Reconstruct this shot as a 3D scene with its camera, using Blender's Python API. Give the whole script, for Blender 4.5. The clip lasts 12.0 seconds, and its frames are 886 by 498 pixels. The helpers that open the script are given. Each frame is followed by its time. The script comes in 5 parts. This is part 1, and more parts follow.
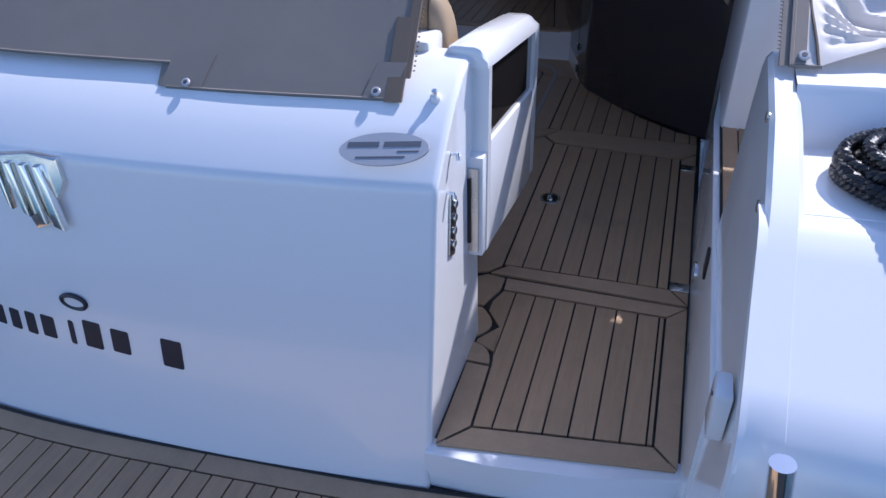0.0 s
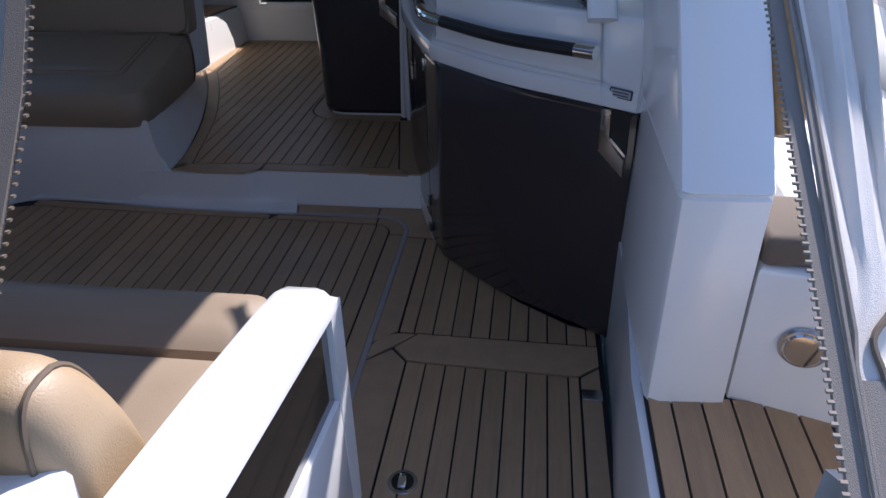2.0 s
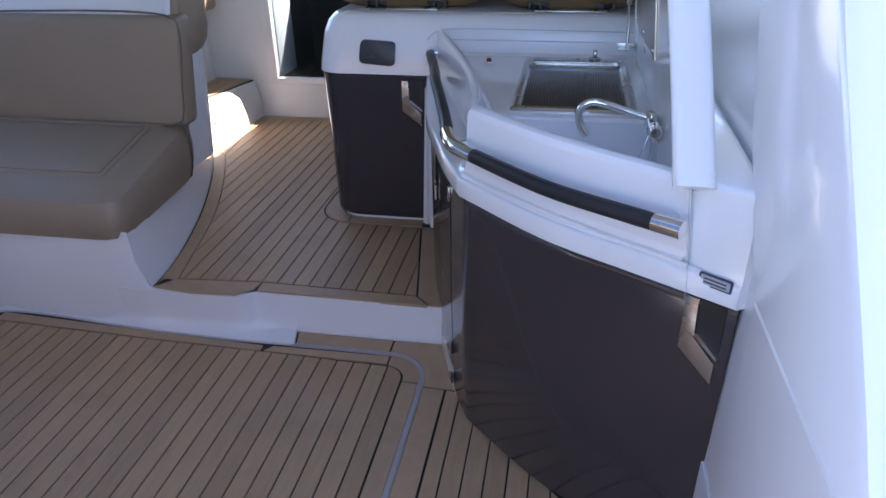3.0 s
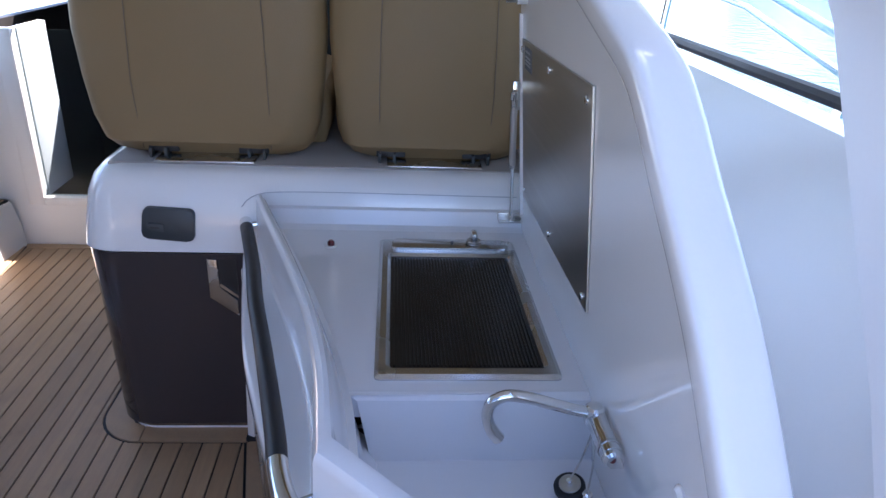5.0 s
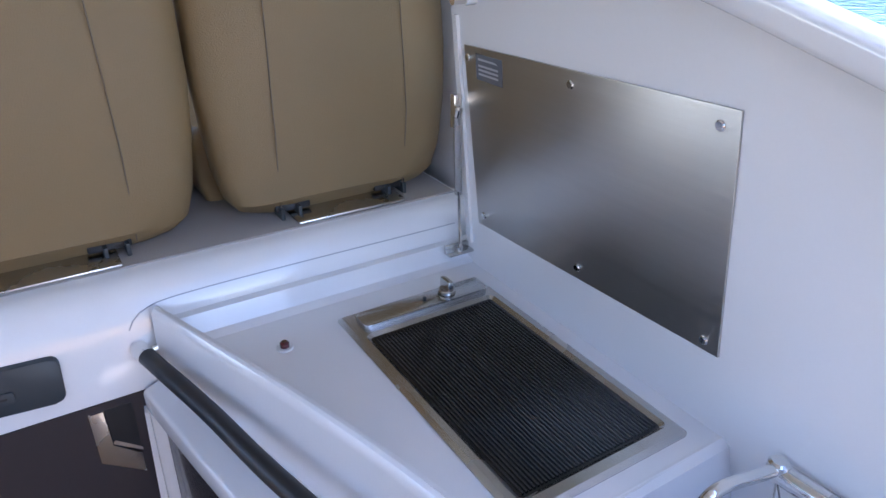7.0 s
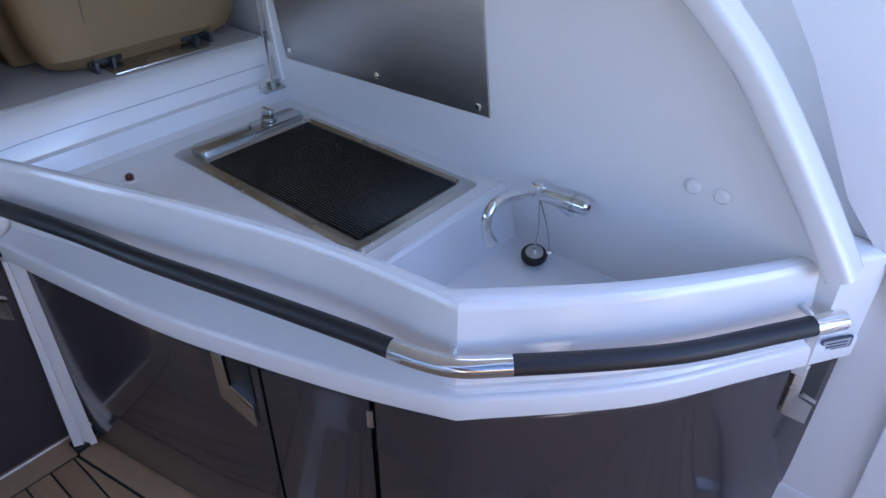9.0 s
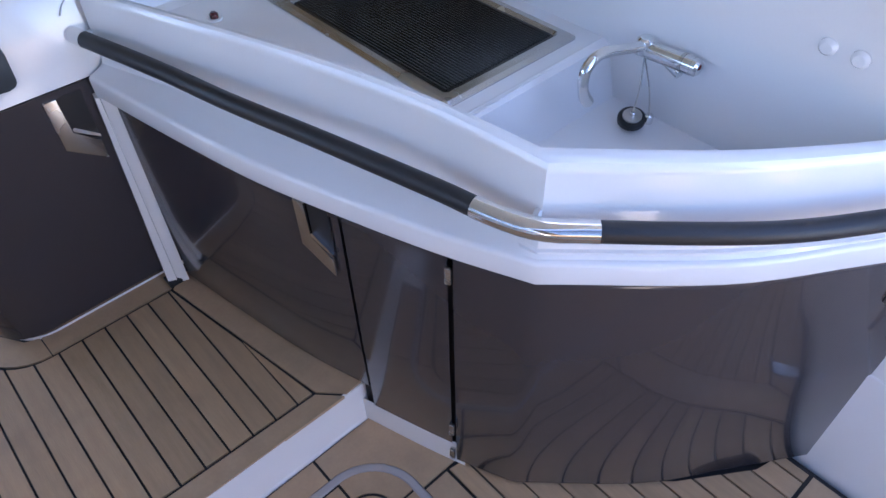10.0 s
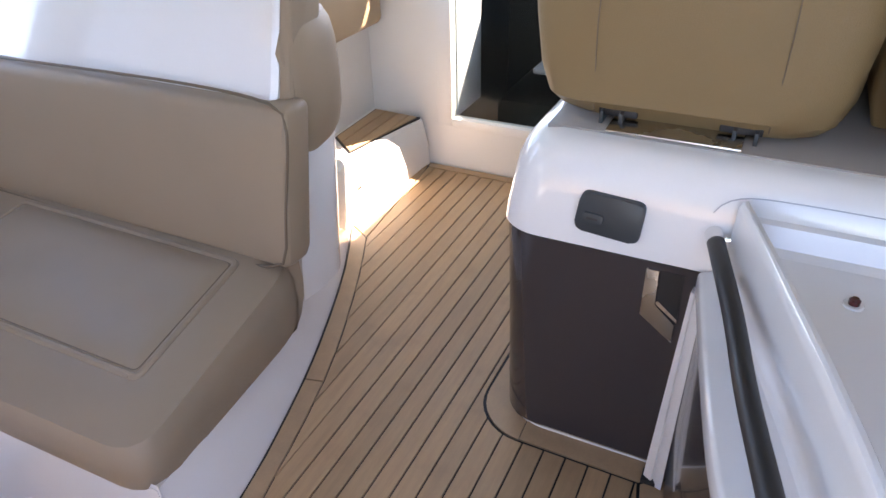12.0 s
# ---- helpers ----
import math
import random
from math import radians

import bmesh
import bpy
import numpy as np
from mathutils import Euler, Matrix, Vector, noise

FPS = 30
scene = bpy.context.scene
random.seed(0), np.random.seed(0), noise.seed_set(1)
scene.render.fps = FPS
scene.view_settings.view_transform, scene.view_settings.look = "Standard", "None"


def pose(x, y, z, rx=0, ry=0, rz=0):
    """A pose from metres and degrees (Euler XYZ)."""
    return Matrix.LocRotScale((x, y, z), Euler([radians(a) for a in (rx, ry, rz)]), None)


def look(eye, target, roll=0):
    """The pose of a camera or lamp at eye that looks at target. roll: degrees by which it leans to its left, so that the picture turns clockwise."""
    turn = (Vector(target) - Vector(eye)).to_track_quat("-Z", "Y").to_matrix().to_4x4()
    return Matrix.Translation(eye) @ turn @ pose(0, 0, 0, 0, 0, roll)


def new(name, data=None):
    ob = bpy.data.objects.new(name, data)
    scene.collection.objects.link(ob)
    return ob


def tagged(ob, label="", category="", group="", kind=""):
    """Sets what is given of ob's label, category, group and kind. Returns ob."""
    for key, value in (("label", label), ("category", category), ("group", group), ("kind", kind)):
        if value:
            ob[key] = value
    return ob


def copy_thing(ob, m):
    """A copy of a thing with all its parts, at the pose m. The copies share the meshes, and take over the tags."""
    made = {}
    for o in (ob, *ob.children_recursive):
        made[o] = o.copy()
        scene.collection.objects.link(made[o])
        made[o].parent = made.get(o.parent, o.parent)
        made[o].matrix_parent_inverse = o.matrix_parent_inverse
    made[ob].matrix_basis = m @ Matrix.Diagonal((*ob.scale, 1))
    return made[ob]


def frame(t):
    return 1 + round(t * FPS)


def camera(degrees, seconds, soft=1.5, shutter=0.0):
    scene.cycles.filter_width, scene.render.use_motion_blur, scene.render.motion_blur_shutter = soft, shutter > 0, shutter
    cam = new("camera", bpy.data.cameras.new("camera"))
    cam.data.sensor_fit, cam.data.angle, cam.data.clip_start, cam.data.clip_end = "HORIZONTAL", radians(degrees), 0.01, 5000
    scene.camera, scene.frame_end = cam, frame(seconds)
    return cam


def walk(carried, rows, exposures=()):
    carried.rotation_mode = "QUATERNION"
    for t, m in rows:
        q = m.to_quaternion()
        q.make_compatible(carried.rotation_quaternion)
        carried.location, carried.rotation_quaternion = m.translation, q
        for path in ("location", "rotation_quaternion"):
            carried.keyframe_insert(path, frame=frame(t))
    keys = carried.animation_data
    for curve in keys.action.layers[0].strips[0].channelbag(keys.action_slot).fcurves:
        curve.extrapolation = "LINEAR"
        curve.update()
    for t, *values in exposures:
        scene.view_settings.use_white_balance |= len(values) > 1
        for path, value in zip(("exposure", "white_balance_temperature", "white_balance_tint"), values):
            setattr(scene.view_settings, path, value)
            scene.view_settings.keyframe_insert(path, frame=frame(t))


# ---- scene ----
cam = camera(65.5, 12.0)
PATH = [
    (0, (0.144, 0.224, 1.299), (-0.401, 1.757, 0.135), -2.7),
    (0.5, (0.172, 0.419, 1.307), (-0.285, 1.98, 0.143), -2.0),
    (1, (0.151, 0.661, 1.293), (-0.286, 2.252, 0.163), -2.3),
    (1.5, (0.073, 0.94, 1.312), (-0.225, 2.586, 0.215), -4.4),
    (2, (0.075, 1.252, 1.316), (-0.164, 2.942, 0.273), -1.6),
    (2.5, (0.067, 1.476, 1.334), (-0.259, 3.183, 0.345), -1.1),
    (3, (0.004, 1.798, 1.383), (-0.317, 3.537, 0.449), -0.9),
    (3.5, (-0.008, 2.019, 1.469), (-0.282, 3.784, 0.571), -1.1),
    (5.5, (-0.172, 2.791, 1.582), (0.12, 4.598, 0.777), 3.0),
    (6, (-0.246, 2.959, 1.606), (0.159, 4.755, 0.826), 1.1),
    (6.5, (-0.413, 3.082, 1.606), (0.205, 4.81, 0.812), -0.9),
    (7, (-0.582, 3.105, 1.597), (0.368, 4.615, 0.693), 0.2),
    (9, (-0.806, 2.861, 1.55), (0.451, 3.917, 0.408), 0.3),
    (9.5, (-0.823, 2.853, 1.528), (0.33, 3.825, 0.215), 0.0),
    (10, (-0.792, 2.885, 1.509), (0.126, 3.935, 0.076), -1.8),
    (10.5, (-0.674, 2.913, 1.48), (-0.226, 4.134, -0.04), -2.9),
    (11, (-0.61, 2.982, 1.485), (-0.616, 4.432, 0.108), -4.3),
    (11.5, (-0.542, 3.057, 1.498), (-0.888, 4.592, 0.265), 0.2),
    (12, (-0.457, 3.091, 1.542), (-1.215, 4.59, 0.457), -1.7),
]
walk(cam, [(t, look(eye, target, roll)) for t, eye, target, roll in PATH],
     exposures=[(0, 0.35, 5650, 21), (1.0, 0.4, 5850, 18), (1.6, 0.42, 6000, 17), (2.0, 0.6, 6000, 20), (2.5, 1.08, 6100, 22), (3.0, 2.32, 6250, 25), (3.5, 2.55, 6250, 26), (5.5, 2.45, 6200, 27), (7, 3.1, 6500, 28),
                (9, 2.68, 6100, 25), (9.8, 2.92, 6250, 26), (10.5, 3.4, 6650, 26), (11.2, 3.6, 7200, 26), (12, 3.3, 7700, 26)])

# ---- world, sun and exposure ----
SUN_AZ, SUN_EL = 33.0, 47.0      # degrees from the bow towards starboard, and above the horizon
world = bpy.data.worlds.new("sky")
scene.world = world
world.use_nodes = True
wn = world.node_tree
sky = wn.nodes.new("ShaderNodeTexSky")
sky.sky_type, sky.sun_disc = "NISHITA", False
sky.ozone_density, sky.dust_density = 3.0, 0.6
sky.sun_elevation, sky.sun_rotation = radians(SUN_EL), radians(SUN_AZ)
wn.links.new(sky.outputs[0], wn.nodes["Background"].inputs[0])
wn.nodes["Background"].inputs[1].default_value = 0.15
sun_data = bpy.data.lights.new("sun", "SUN")
sun_data.energy, sun_data.angle, sun_data.color = 4.5, radians(0.53), (1.0, 0.95, 0.86)
sun = new("sun", sun_data)
sx, sy, sz = (math.sin(radians(SUN_AZ)) * math.cos(radians(SUN_EL)), math.cos(radians(SUN_AZ)) * math.cos(radians(SUN_EL)), math.sin(radians(SUN_EL)))
sun.matrix_world = look((sx * 30, sy * 30, sz * 30), (0, 0, 0))


# ---- materials ----
def material(name, colour, rough=0.5, metal=0.0, coat=0.0, spread=0.06, scale=6.0, bump=0.0, bump_scale=200.0,
             stretch=(1, 1, 1), per_object=0.0, stain=None, rough_spread=0.08):
    """A principled surface with broad and fine variation of tone, roughness and relief."""
    m = bpy.data.materials.new(name)
    m.use_nodes = True
    t = m.node_tree
    n, l = t.nodes, t.links
    b = n["Principled BSDF"]
    b.inputs["Metallic"].default_value = metal
    b.inputs["Coat Weight"].default_value = coat
    b.inputs["Coat Roughness"].default_value = 0.04
    co = n.new("ShaderNodeTexCoord")
    mp = n.new("ShaderNodeMapping")
    mp.inputs["Scale"].default_value = stretch
    l.new(co.outputs["Object"], mp.inputs["Vector"])
    big = n.new("ShaderNodeTexNoise")
    big.inputs["Scale"].default_value, big.inputs["Detail"].default_value = scale, 4
    fine = n.new("ShaderNodeTexNoise")
    fine.inputs["Scale"].default_value, fine.inputs["Detail"].default_value = bump_scale, 5
    l.new(mp.outputs[0], big.inputs["Vector"])
    l.new(mp.outputs[0], fine.inputs["Vector"])
    both = n.new("ShaderNodeMath")
    both.operation = "ADD"
    half = n.new("ShaderNodeMath")
    half.operation, half.inputs[1].default_value = "MULTIPLY", 0.5
    l.new(big.outputs[0], both.inputs[0])
    l.new(fine.outputs[0], half.inputs[0])
    l.new(half.outputs[0], both.inputs[1])
    value = n.new("ShaderNodeMapRange")
    value.inputs["From Min"].default_value, value.inputs["From Max"].default_value = 0.35, 1.15
    value.inputs["To Min"].default_value, value.inputs["To Max"].default_value = 1 - spread, 1 + spread
    l.new(both.outputs[0], value.inputs["Value"])
    hsv = n.new("ShaderNodeHueSaturation")
    hsv.inputs["Color"].default_value = (*colour, 1)
    top = value.outputs[0]
    if per_object:
        info = n.new("ShaderNodeObjectInfo")
        r = n.new("ShaderNodeMapRange")
        r.inputs["To Min"].default_value, r.inputs["To Max"].default_value = 1 - per_object, 1 + per_object
        l.new(info.outputs["Random"], r.inputs["Value"])
        mul = n.new("ShaderNodeMath")
        mul.operation = "MULTIPLY"
        l.new(top, mul.inputs[0])
        l.new(r.outputs[0], mul.inputs[1])
        top = mul.outputs[0]
    l.new(top, hsv.inputs["Value"])
    out = hsv.outputs[0]
    if stain:
        mix = n.new("ShaderNodeMix")
        mix.data_type = "RGBA"
        spots = n.new("ShaderNodeTexNoise")
        spots.inputs["Scale"].default_value, spots.inputs["Detail"].default_value = stain[1], 6
        l.new(co.outputs["Object"], spots.inputs["Vector"])
        ramp = n.new("ShaderNodeMapRange")
        ramp.inputs["From Min"].default_value, ramp.inputs["From Max"].default_value = 0.55, 0.8
        ramp.inputs["To Max"].default_value = stain[2]
        l.new(spots.outputs[0], ramp.inputs["Value"])
        l.new(ramp.outputs[0], mix.inputs["Factor"])
        l.new(out, mix.inputs["A"])
        mix.inputs["B"].default_value = (*stain[0], 1)
        out = mix.outputs["Result"]
    l.new(out, b.inputs["Base Color"])
    rr = n.new("ShaderNodeMapRange")
    rr.inputs["From Min"].default_value, rr.inputs["From Max"].default_value = 0.3, 0.7
    rr.inputs["To Min"].default_value, rr.inputs["To Max"].default_value = max(0.02, rough - rough_spread), min(1, rough + rough_spread)
    l.new(big.outputs[0], rr.inputs["Value"])
    l.new(rr.outputs[0], b.inputs["Roughness"])
    if bump:
        bp = n.new("ShaderNodeBump")
        bp.inputs["Strength"].default_value, bp.inputs["Distance"].default_value = 1.0, bump
        l.new(fine.outputs[0], bp.inputs["Height"])
        l.new(bp.outputs[0], b.inputs["Normal"])
    return m


GEL = material("white_gelcoat", (0.85, 0.85, 0.845), 0.16, coat=0.5, spread=0.02, scale=3, rough_spread=0.05, stain=((0.66, 0.64, 0.6), 3.0, 0.12))
GEL_SOFT = material("cream_gelcoat", (0.78, 0.75, 0.70), 0.3, coat=0.2, spread=0.03, scale=4, bump=0.0004, bump_scale=500)
NONSLIP = material("grey_nonslip", (0.37, 0.345, 0.32), 0.6, spread=0.05, bump=0.0012, bump_scale=600)
TEAK = material("teak", (0.45, 0.29, 0.16), 0.5, spread=0.16, scale=9, bump=0.0006, bump_scale=60, stretch=(9, 0.7, 4), per_object=0.10, stain=((0.22, 0.14, 0.09), 7.0, 0.35))
TEAK_EDGE = material("teak_margin", (0.46, 0.305, 0.177), 0.5, spread=0.14, scale=9, bump=0.0006, bump_scale=60, stretch=(2, 2, 4), per_object=0.05, stain=((0.24, 0.16, 0.1), 7.0, 0.3))
CAULK = material("black_caulk", (0.012, 0.011, 0.012), 0.55, spread=0.2)
DARK = material("dark_gloss_laminate", (0.040, 0.034, 0.038), 0.18, coat=0.5, spread=0.05, scale=2, rough_spread=0.03)
BLACK = material("black_rubber", (0.016, 0.016, 0.018), 0.45, spread=0.2, bump=0.0004, bump_scale=500)
OUTLET = material("charcoal_plastic", (0.035, 0.045, 0.052), 0.45, spread=0.1, bump=0.0002, bump_scale=800)
VINYL = material("beige_vinyl", (0.325, 0.25, 0.178), 0.45, spread=0.06, scale=5, bump=0.0005, bump_scale=420, stain=((0.265, 0.205, 0.145), 4.0, 0.4))
VINYL_TAN = material("tan_vinyl", (0.41, 0.295, 0.18), 0.42, spread=0.06, scale=5, bump=0.0005, bump_scale=420, stain=((0.33, 0.24, 0.15), 4.0, 0.4))
PIPING = material("brown_piping", (0.17, 0.125, 0.085), 0.5, spread=0.1)
CANVAS = material("taupe_canvas", (0.24, 0.212, 0.185), 0.85, spread=0.08, scale=6, bump=0.0008, bump_scale=900, stain=((0.17, 0.15, 0.13), 5.0, 0.4))
CANVAS_BROWN = material("brown_canvas", (0.16, 0.125, 0.095), 0.85, spread=0.1, bump=0.0008, bump_scale=900)
CHROME = material("polished_steel", (0.78, 0.77, 0.75), 0.08, metal=1.0, spread=0.03, rough_spread=0.04)
BRUSHED = material("brushed_steel", (0.50, 0.48, 0.45), 0.34, metal=1.0, spread=0.08, scale=5, bump=0.0002, bump_scale=150, stretch=(1, 0.05, 14))
STEEL = material("satin_steel", (0.55, 0.54, 0.52), 0.25, metal=1.0, spread=0.05, bump=0.0001, bump_scale=300)
GLASS_DARK = material("black_glass", (0.012, 0.010, 0.010), 0.07, coat=0.6, spread=0.1, rough_spread=0.02)
SMOKED = material("smoked_acrylic", (0.022, 0.019, 0.017), 0.08, coat=0.7, spread=0.1, rough_spread=0.03)
NAVY = material("navy_vinyl_letters", (0.012, 0.014, 0.03), 0.4, spread=0.1)
LABEL = material("grey_label", (0.42, 0.43, 0.46), 0.4, spread=0.05)
INK = material("label_ink", (0.05, 0.06, 0.08), 0.5, spread=0.05)
RED = material("red_lens", (0.11, 0.010, 0.012), 0.12, coat=0.6, spread=0.1)
CERAMIC = material("ridged_ceramic", (0.012, 0.011, 0.011), 0.2, coat=0.15, spread=0.1, rough_spread=0.03)
ROPE = material("black_rope", (0.012, 0.011, 0.012), 0.28, spread=0.3, bump=0.002, bump_scale=180)
# near-black base colour stands in for the dimness inside the cabin
INDOOR = material("cabin_shade_lining", (0.016, 0.014, 0.012), 0.6, spread=0.2)
WHITE = material("white_panel_paint", (0.80, 0.78, 0.74), 0.35, spread=0.02, scale=3)
WATER = material("harbour_water", (0.03, 0.10, 0.12), 0.06, spread=0.2, scale=0.6, bump=0.05, bump_scale=2.2, rough_spread=0.02)
PLANKING = material("pontoon_wood", (0.30, 0.26, 0.21), 0.8, spread=0.2, scale=4, bump=0.002, bump_scale=60, stretch=(8, 1, 1))
ORANGE = material("varnished_wood", (0.42, 0.22, 0.075), 0.3, coat=0.4, spread=0.2, scale=5, stretch=(8, 8, 0.6), bump=0.0004, bump_scale=60)


def clear_material(name, tint, rough=0.05, through_share=0.75, milk=0.5):
    m = bpy.data.materials.new(name)
    m.use_nodes = True
    n, l = m.node_tree.nodes, m.node_tree.links
    mix, tr = n.new("ShaderNodeMixShader"), n.new("ShaderNodeBsdfTransparent")
    tr.inputs[0].default_value = (*tint, 1)
    b = n["Principled BSDF"]
    b.inputs["Base Color"].default_value, b.inputs["Roughness"].default_value = (*[c * milk for c in tint], 1), rough
    wave = n.new("ShaderNodeTexNoise")
    wave.inputs["Scale"].default_value = 7
    bp = n.new("ShaderNodeBump")
    bp.inputs["Distance"].default_value = 0.004
    l.new(wave.outputs[0], bp.inputs["Height"])
    l.new(bp.outputs[0], b.inputs["Normal"])
    mix.inputs[0].default_value = through_share
    l.new(b.outputs[0], mix.inputs[1])
    l.new(tr.outputs[0], mix.inputs[2])
    l.new(mix.outputs[0], n["Material Output"].inputs[0])
    return m


def thin_cloth(name, base, share):
    """Canvas that lets part of the sun through."""
    m = base.copy()
    m.name = name
    n, l = m.node_tree.nodes, m.node_tree.links
    tr, mix = n.new("ShaderNodeBsdfTranslucent"), n.new("ShaderNodeMixShader")
    tr.inputs[0].default_value = (0.62, 0.58, 0.52, 1)
    mix.inputs[0].default_value = share
    l.new(n["Principled BSDF"].outputs[0], mix.inputs[1])
    l.new(tr.outputs[0], mix.inputs[2])
    l.new(mix.outputs[0], n["Material Output"].inputs[0])
    return m


# canvas colour lightened to carry the strong sun on the quarter curtain
CANVAS_SUN = thin_cloth("sunlit_canvas", material("sunlit_canvas_base", (0.80, 0.755, 0.70), 0.85, spread=0.08, scale=7, bump=0.0008, bump_scale=900, stain=((0.68, 0.63, 0.57), 6.0, 0.4)), 0.14)
# tan vinyl darkened: the roof's shade on the helm chairs is in this colour
VINYL_CHAIR = material("shaded_tan_vinyl", (0.255, 0.172, 0.082), 0.5, spread=0.07, scale=4, bump=0.0010, bump_scale=420, stain=((0.21, 0.14, 0.066), 3.0, 0.4))
GUTTER = material("grey_drain_channel", (0.40, 0.355, 0.33), 0.45, spread=0.1, bump=0.0004, bump_scale=300)
GREY_INK = material("grey_ink", (0.12, 0.13, 0.15), 0.5, spread=0.05)
VINYL_CLEAR = clear_material("clear_vinyl", (0.62, 0.66, 0.70), 0.08, 0.6)
PANE = clear_material("window_glass", (0.85, 0.92, 0.93), 0.02, 0.88, 0.03)


# ---- builders ----
def part(name, bm, mat, parent=None, label="", smooth=True):
    """Links a bmesh as one mesh object, under a thing or a part where one is given."""
    me = bpy.data.meshes.new(name)
    bmesh.ops.recalc_face_normals(bm, faces=bm.faces)
    if smooth:
        for f in bm.faces:
            f.smooth = True
        for e in bm.edges:
            if len(e.link_faces) == 2 and e.calc_face_angle(0) > radians(32):
                e.smooth = False
    bm.to_mesh(me)
    bm.free()
    me.materials.append(mat)
    ob = new(name, me)
    if parent:
        ob.parent = parent
    if label:
        ob["label"] = label
    return ob


def thing(name, label, category, at=(0, 0, 0), group="", kind=""):
    ob = new(name)
    ob.location = at
    ob.empty_display_size = 0.05
    return tagged(ob, label, category, group, kind)


def box(lo, hi, bevel=0.0, segments=2, bm=None):
    bm = bm or bmesh.new()
    made = bmesh.ops.create_cube(bm, size=1)["verts"]
    for v in made:
        v.co = Vector([lo[i] + (v.co[i] + 0.5) * (hi[i] - lo[i]) for i in range(3)])
    if bevel:
        edges = list({e for v in made for e in v.link_edges})
        bmesh.ops.bevel(bm, geom=edges, offset=bevel, segments=segments, affect="EDGES", profile=0.5)
    return bm


def prism(poly, z0, z1, bevel=0.0, bm=None, to=None, segments=2):
    """A polygon in plan, raised from z0 to z1; to() maps (a, b, c) to a place."""
    bm = bm or bmesh.new()
    to = to or (lambda a, b, c: (a, b, c))
    low = [bm.verts.new(to(x, y, z0)) for x, y in poly]
    high = [bm.verts.new(to(x, y, z1)) for x, y in poly]
    n = len(poly)
    faces = [bm.faces.new(low[::-1]), bm.faces.new(high)]
    for i in range(n):
        faces.append(bm.faces.new((low[i], low[(i + 1) % n], high[(i + 1) % n], high[i])))
    if bevel:
        top = [e for e in faces[1].edges]
        bmesh.ops.bevel(bm, geom=top, offset=bevel, segments=segments, affect="EDGES", profile=0.5)
    return bm


def loft(rings, closed_u=False, closed_v=False, bm=None, cap=False):
    """A skin over rows of points, each row as long as the others."""
    bm = bm or bmesh.new()
    grid = [[bm.verts.new(p) for p in row] for row in rings]
    nu, nv = len(grid), len(grid[0])
    for i in range(nu if closed_u else nu - 1):
        for j in range(nv if closed_v else nv - 1):
            bm.faces.new((grid[i][j], grid[i][(j + 1) % nv], grid[(i + 1) % nu][(j + 1) % nv], grid[(i + 1) % nu][j]))
    if cap:
        bm.faces.new(grid[0])
        bm.faces.new(grid[-1][::-1])
    return bm


def curve(points, n):
    """n + 1 places along a smooth line through the points (centripetal Catmull-Rom, evenly spaced)."""
    p = [Vector(q) for q in points]
    p = [2 * p[0] - p[1]] + p + [2 * p[-1] - p[-2]]
    fine = []
    for i in range(1, len(p) - 2):
        a, b, c, d = p[i - 1], p[i], p[i + 1], p[i + 2]
        t0, t1 = 0.0, (b - a).length ** 0.5
        t2 = t1 + (c - b).length ** 0.5
        t3 = t2 + (d - c).length ** 0.5
        for k in range(24):
            t = t1 + (t2 - t1) * k / 24
            e = a * ((t1 - t) / (t1 - t0)) + b * ((t - t0) / (t1 - t0))
            f = b * ((t2 - t) / (t2 - t1)) + c * ((t - t1) / (t2 - t1))
            g = c * ((t3 - t) / (t3 - t2)) + d * ((t - t2) / (t3 - t2))
            h = e * ((t2 - t) / (t2 - t0)) + f * ((t - t0) / (t2 - t0))
            j = f * ((t3 - t) / (t3 - t1)) + g * ((t - t1) / (t3 - t1))
            fine.append(h * ((t2 - t) / (t2 - t1)) + j * ((t - t1) / (t2 - t1)))
    fine.append(p[-2])
    return even(fine, n)


def even(line, n):
    line = [Vector(q) for q in line]
    run = [0.0]
    for a, b in zip(line, line[1:]):
        run.append(run[-1] + (b - a).length)
    out, j = [], 0
    for k in range(n + 1):
        s = run[-1] * k / n
        while j < len(run) - 2 and run[j + 1] < s:
            j += 1
        f = (s - run[j]) / max(1e-9, run[j + 1] - run[j])
        out.append(line[j].lerp(line[j + 1], min(1, f)))
    return out


def tube(points, radius, sides=14, bm=None, flat=1.0):
    """A round bar along the points with closed ends."""
    pts = [Vector(p) for p in points]
    rings, side = [], None
    for i, p in enumerate(pts):
        d = (pts[min(i + 1, len(pts) - 1)] - pts[max(i - 1, 0)]).normalized()
        if side is None:
            side = d.cross(Vector((0, 0, 1)))
            if side.length < 0.1:
                side = d.cross(Vector((0, 1, 0)))
        side = (side - d * side.dot(d)).normalized()
        up = side.cross(d)
        r = radius[i] if isinstance(radius, (list, tuple)) else radius
        rings.append([p + side * (r * math.cos(a)) + up * (r * flat * math.sin(a)) for a in (2 * math.pi * k / sides for k in range(sides))])
    return loft(rings, closed_v=True, bm=bm, cap=True)


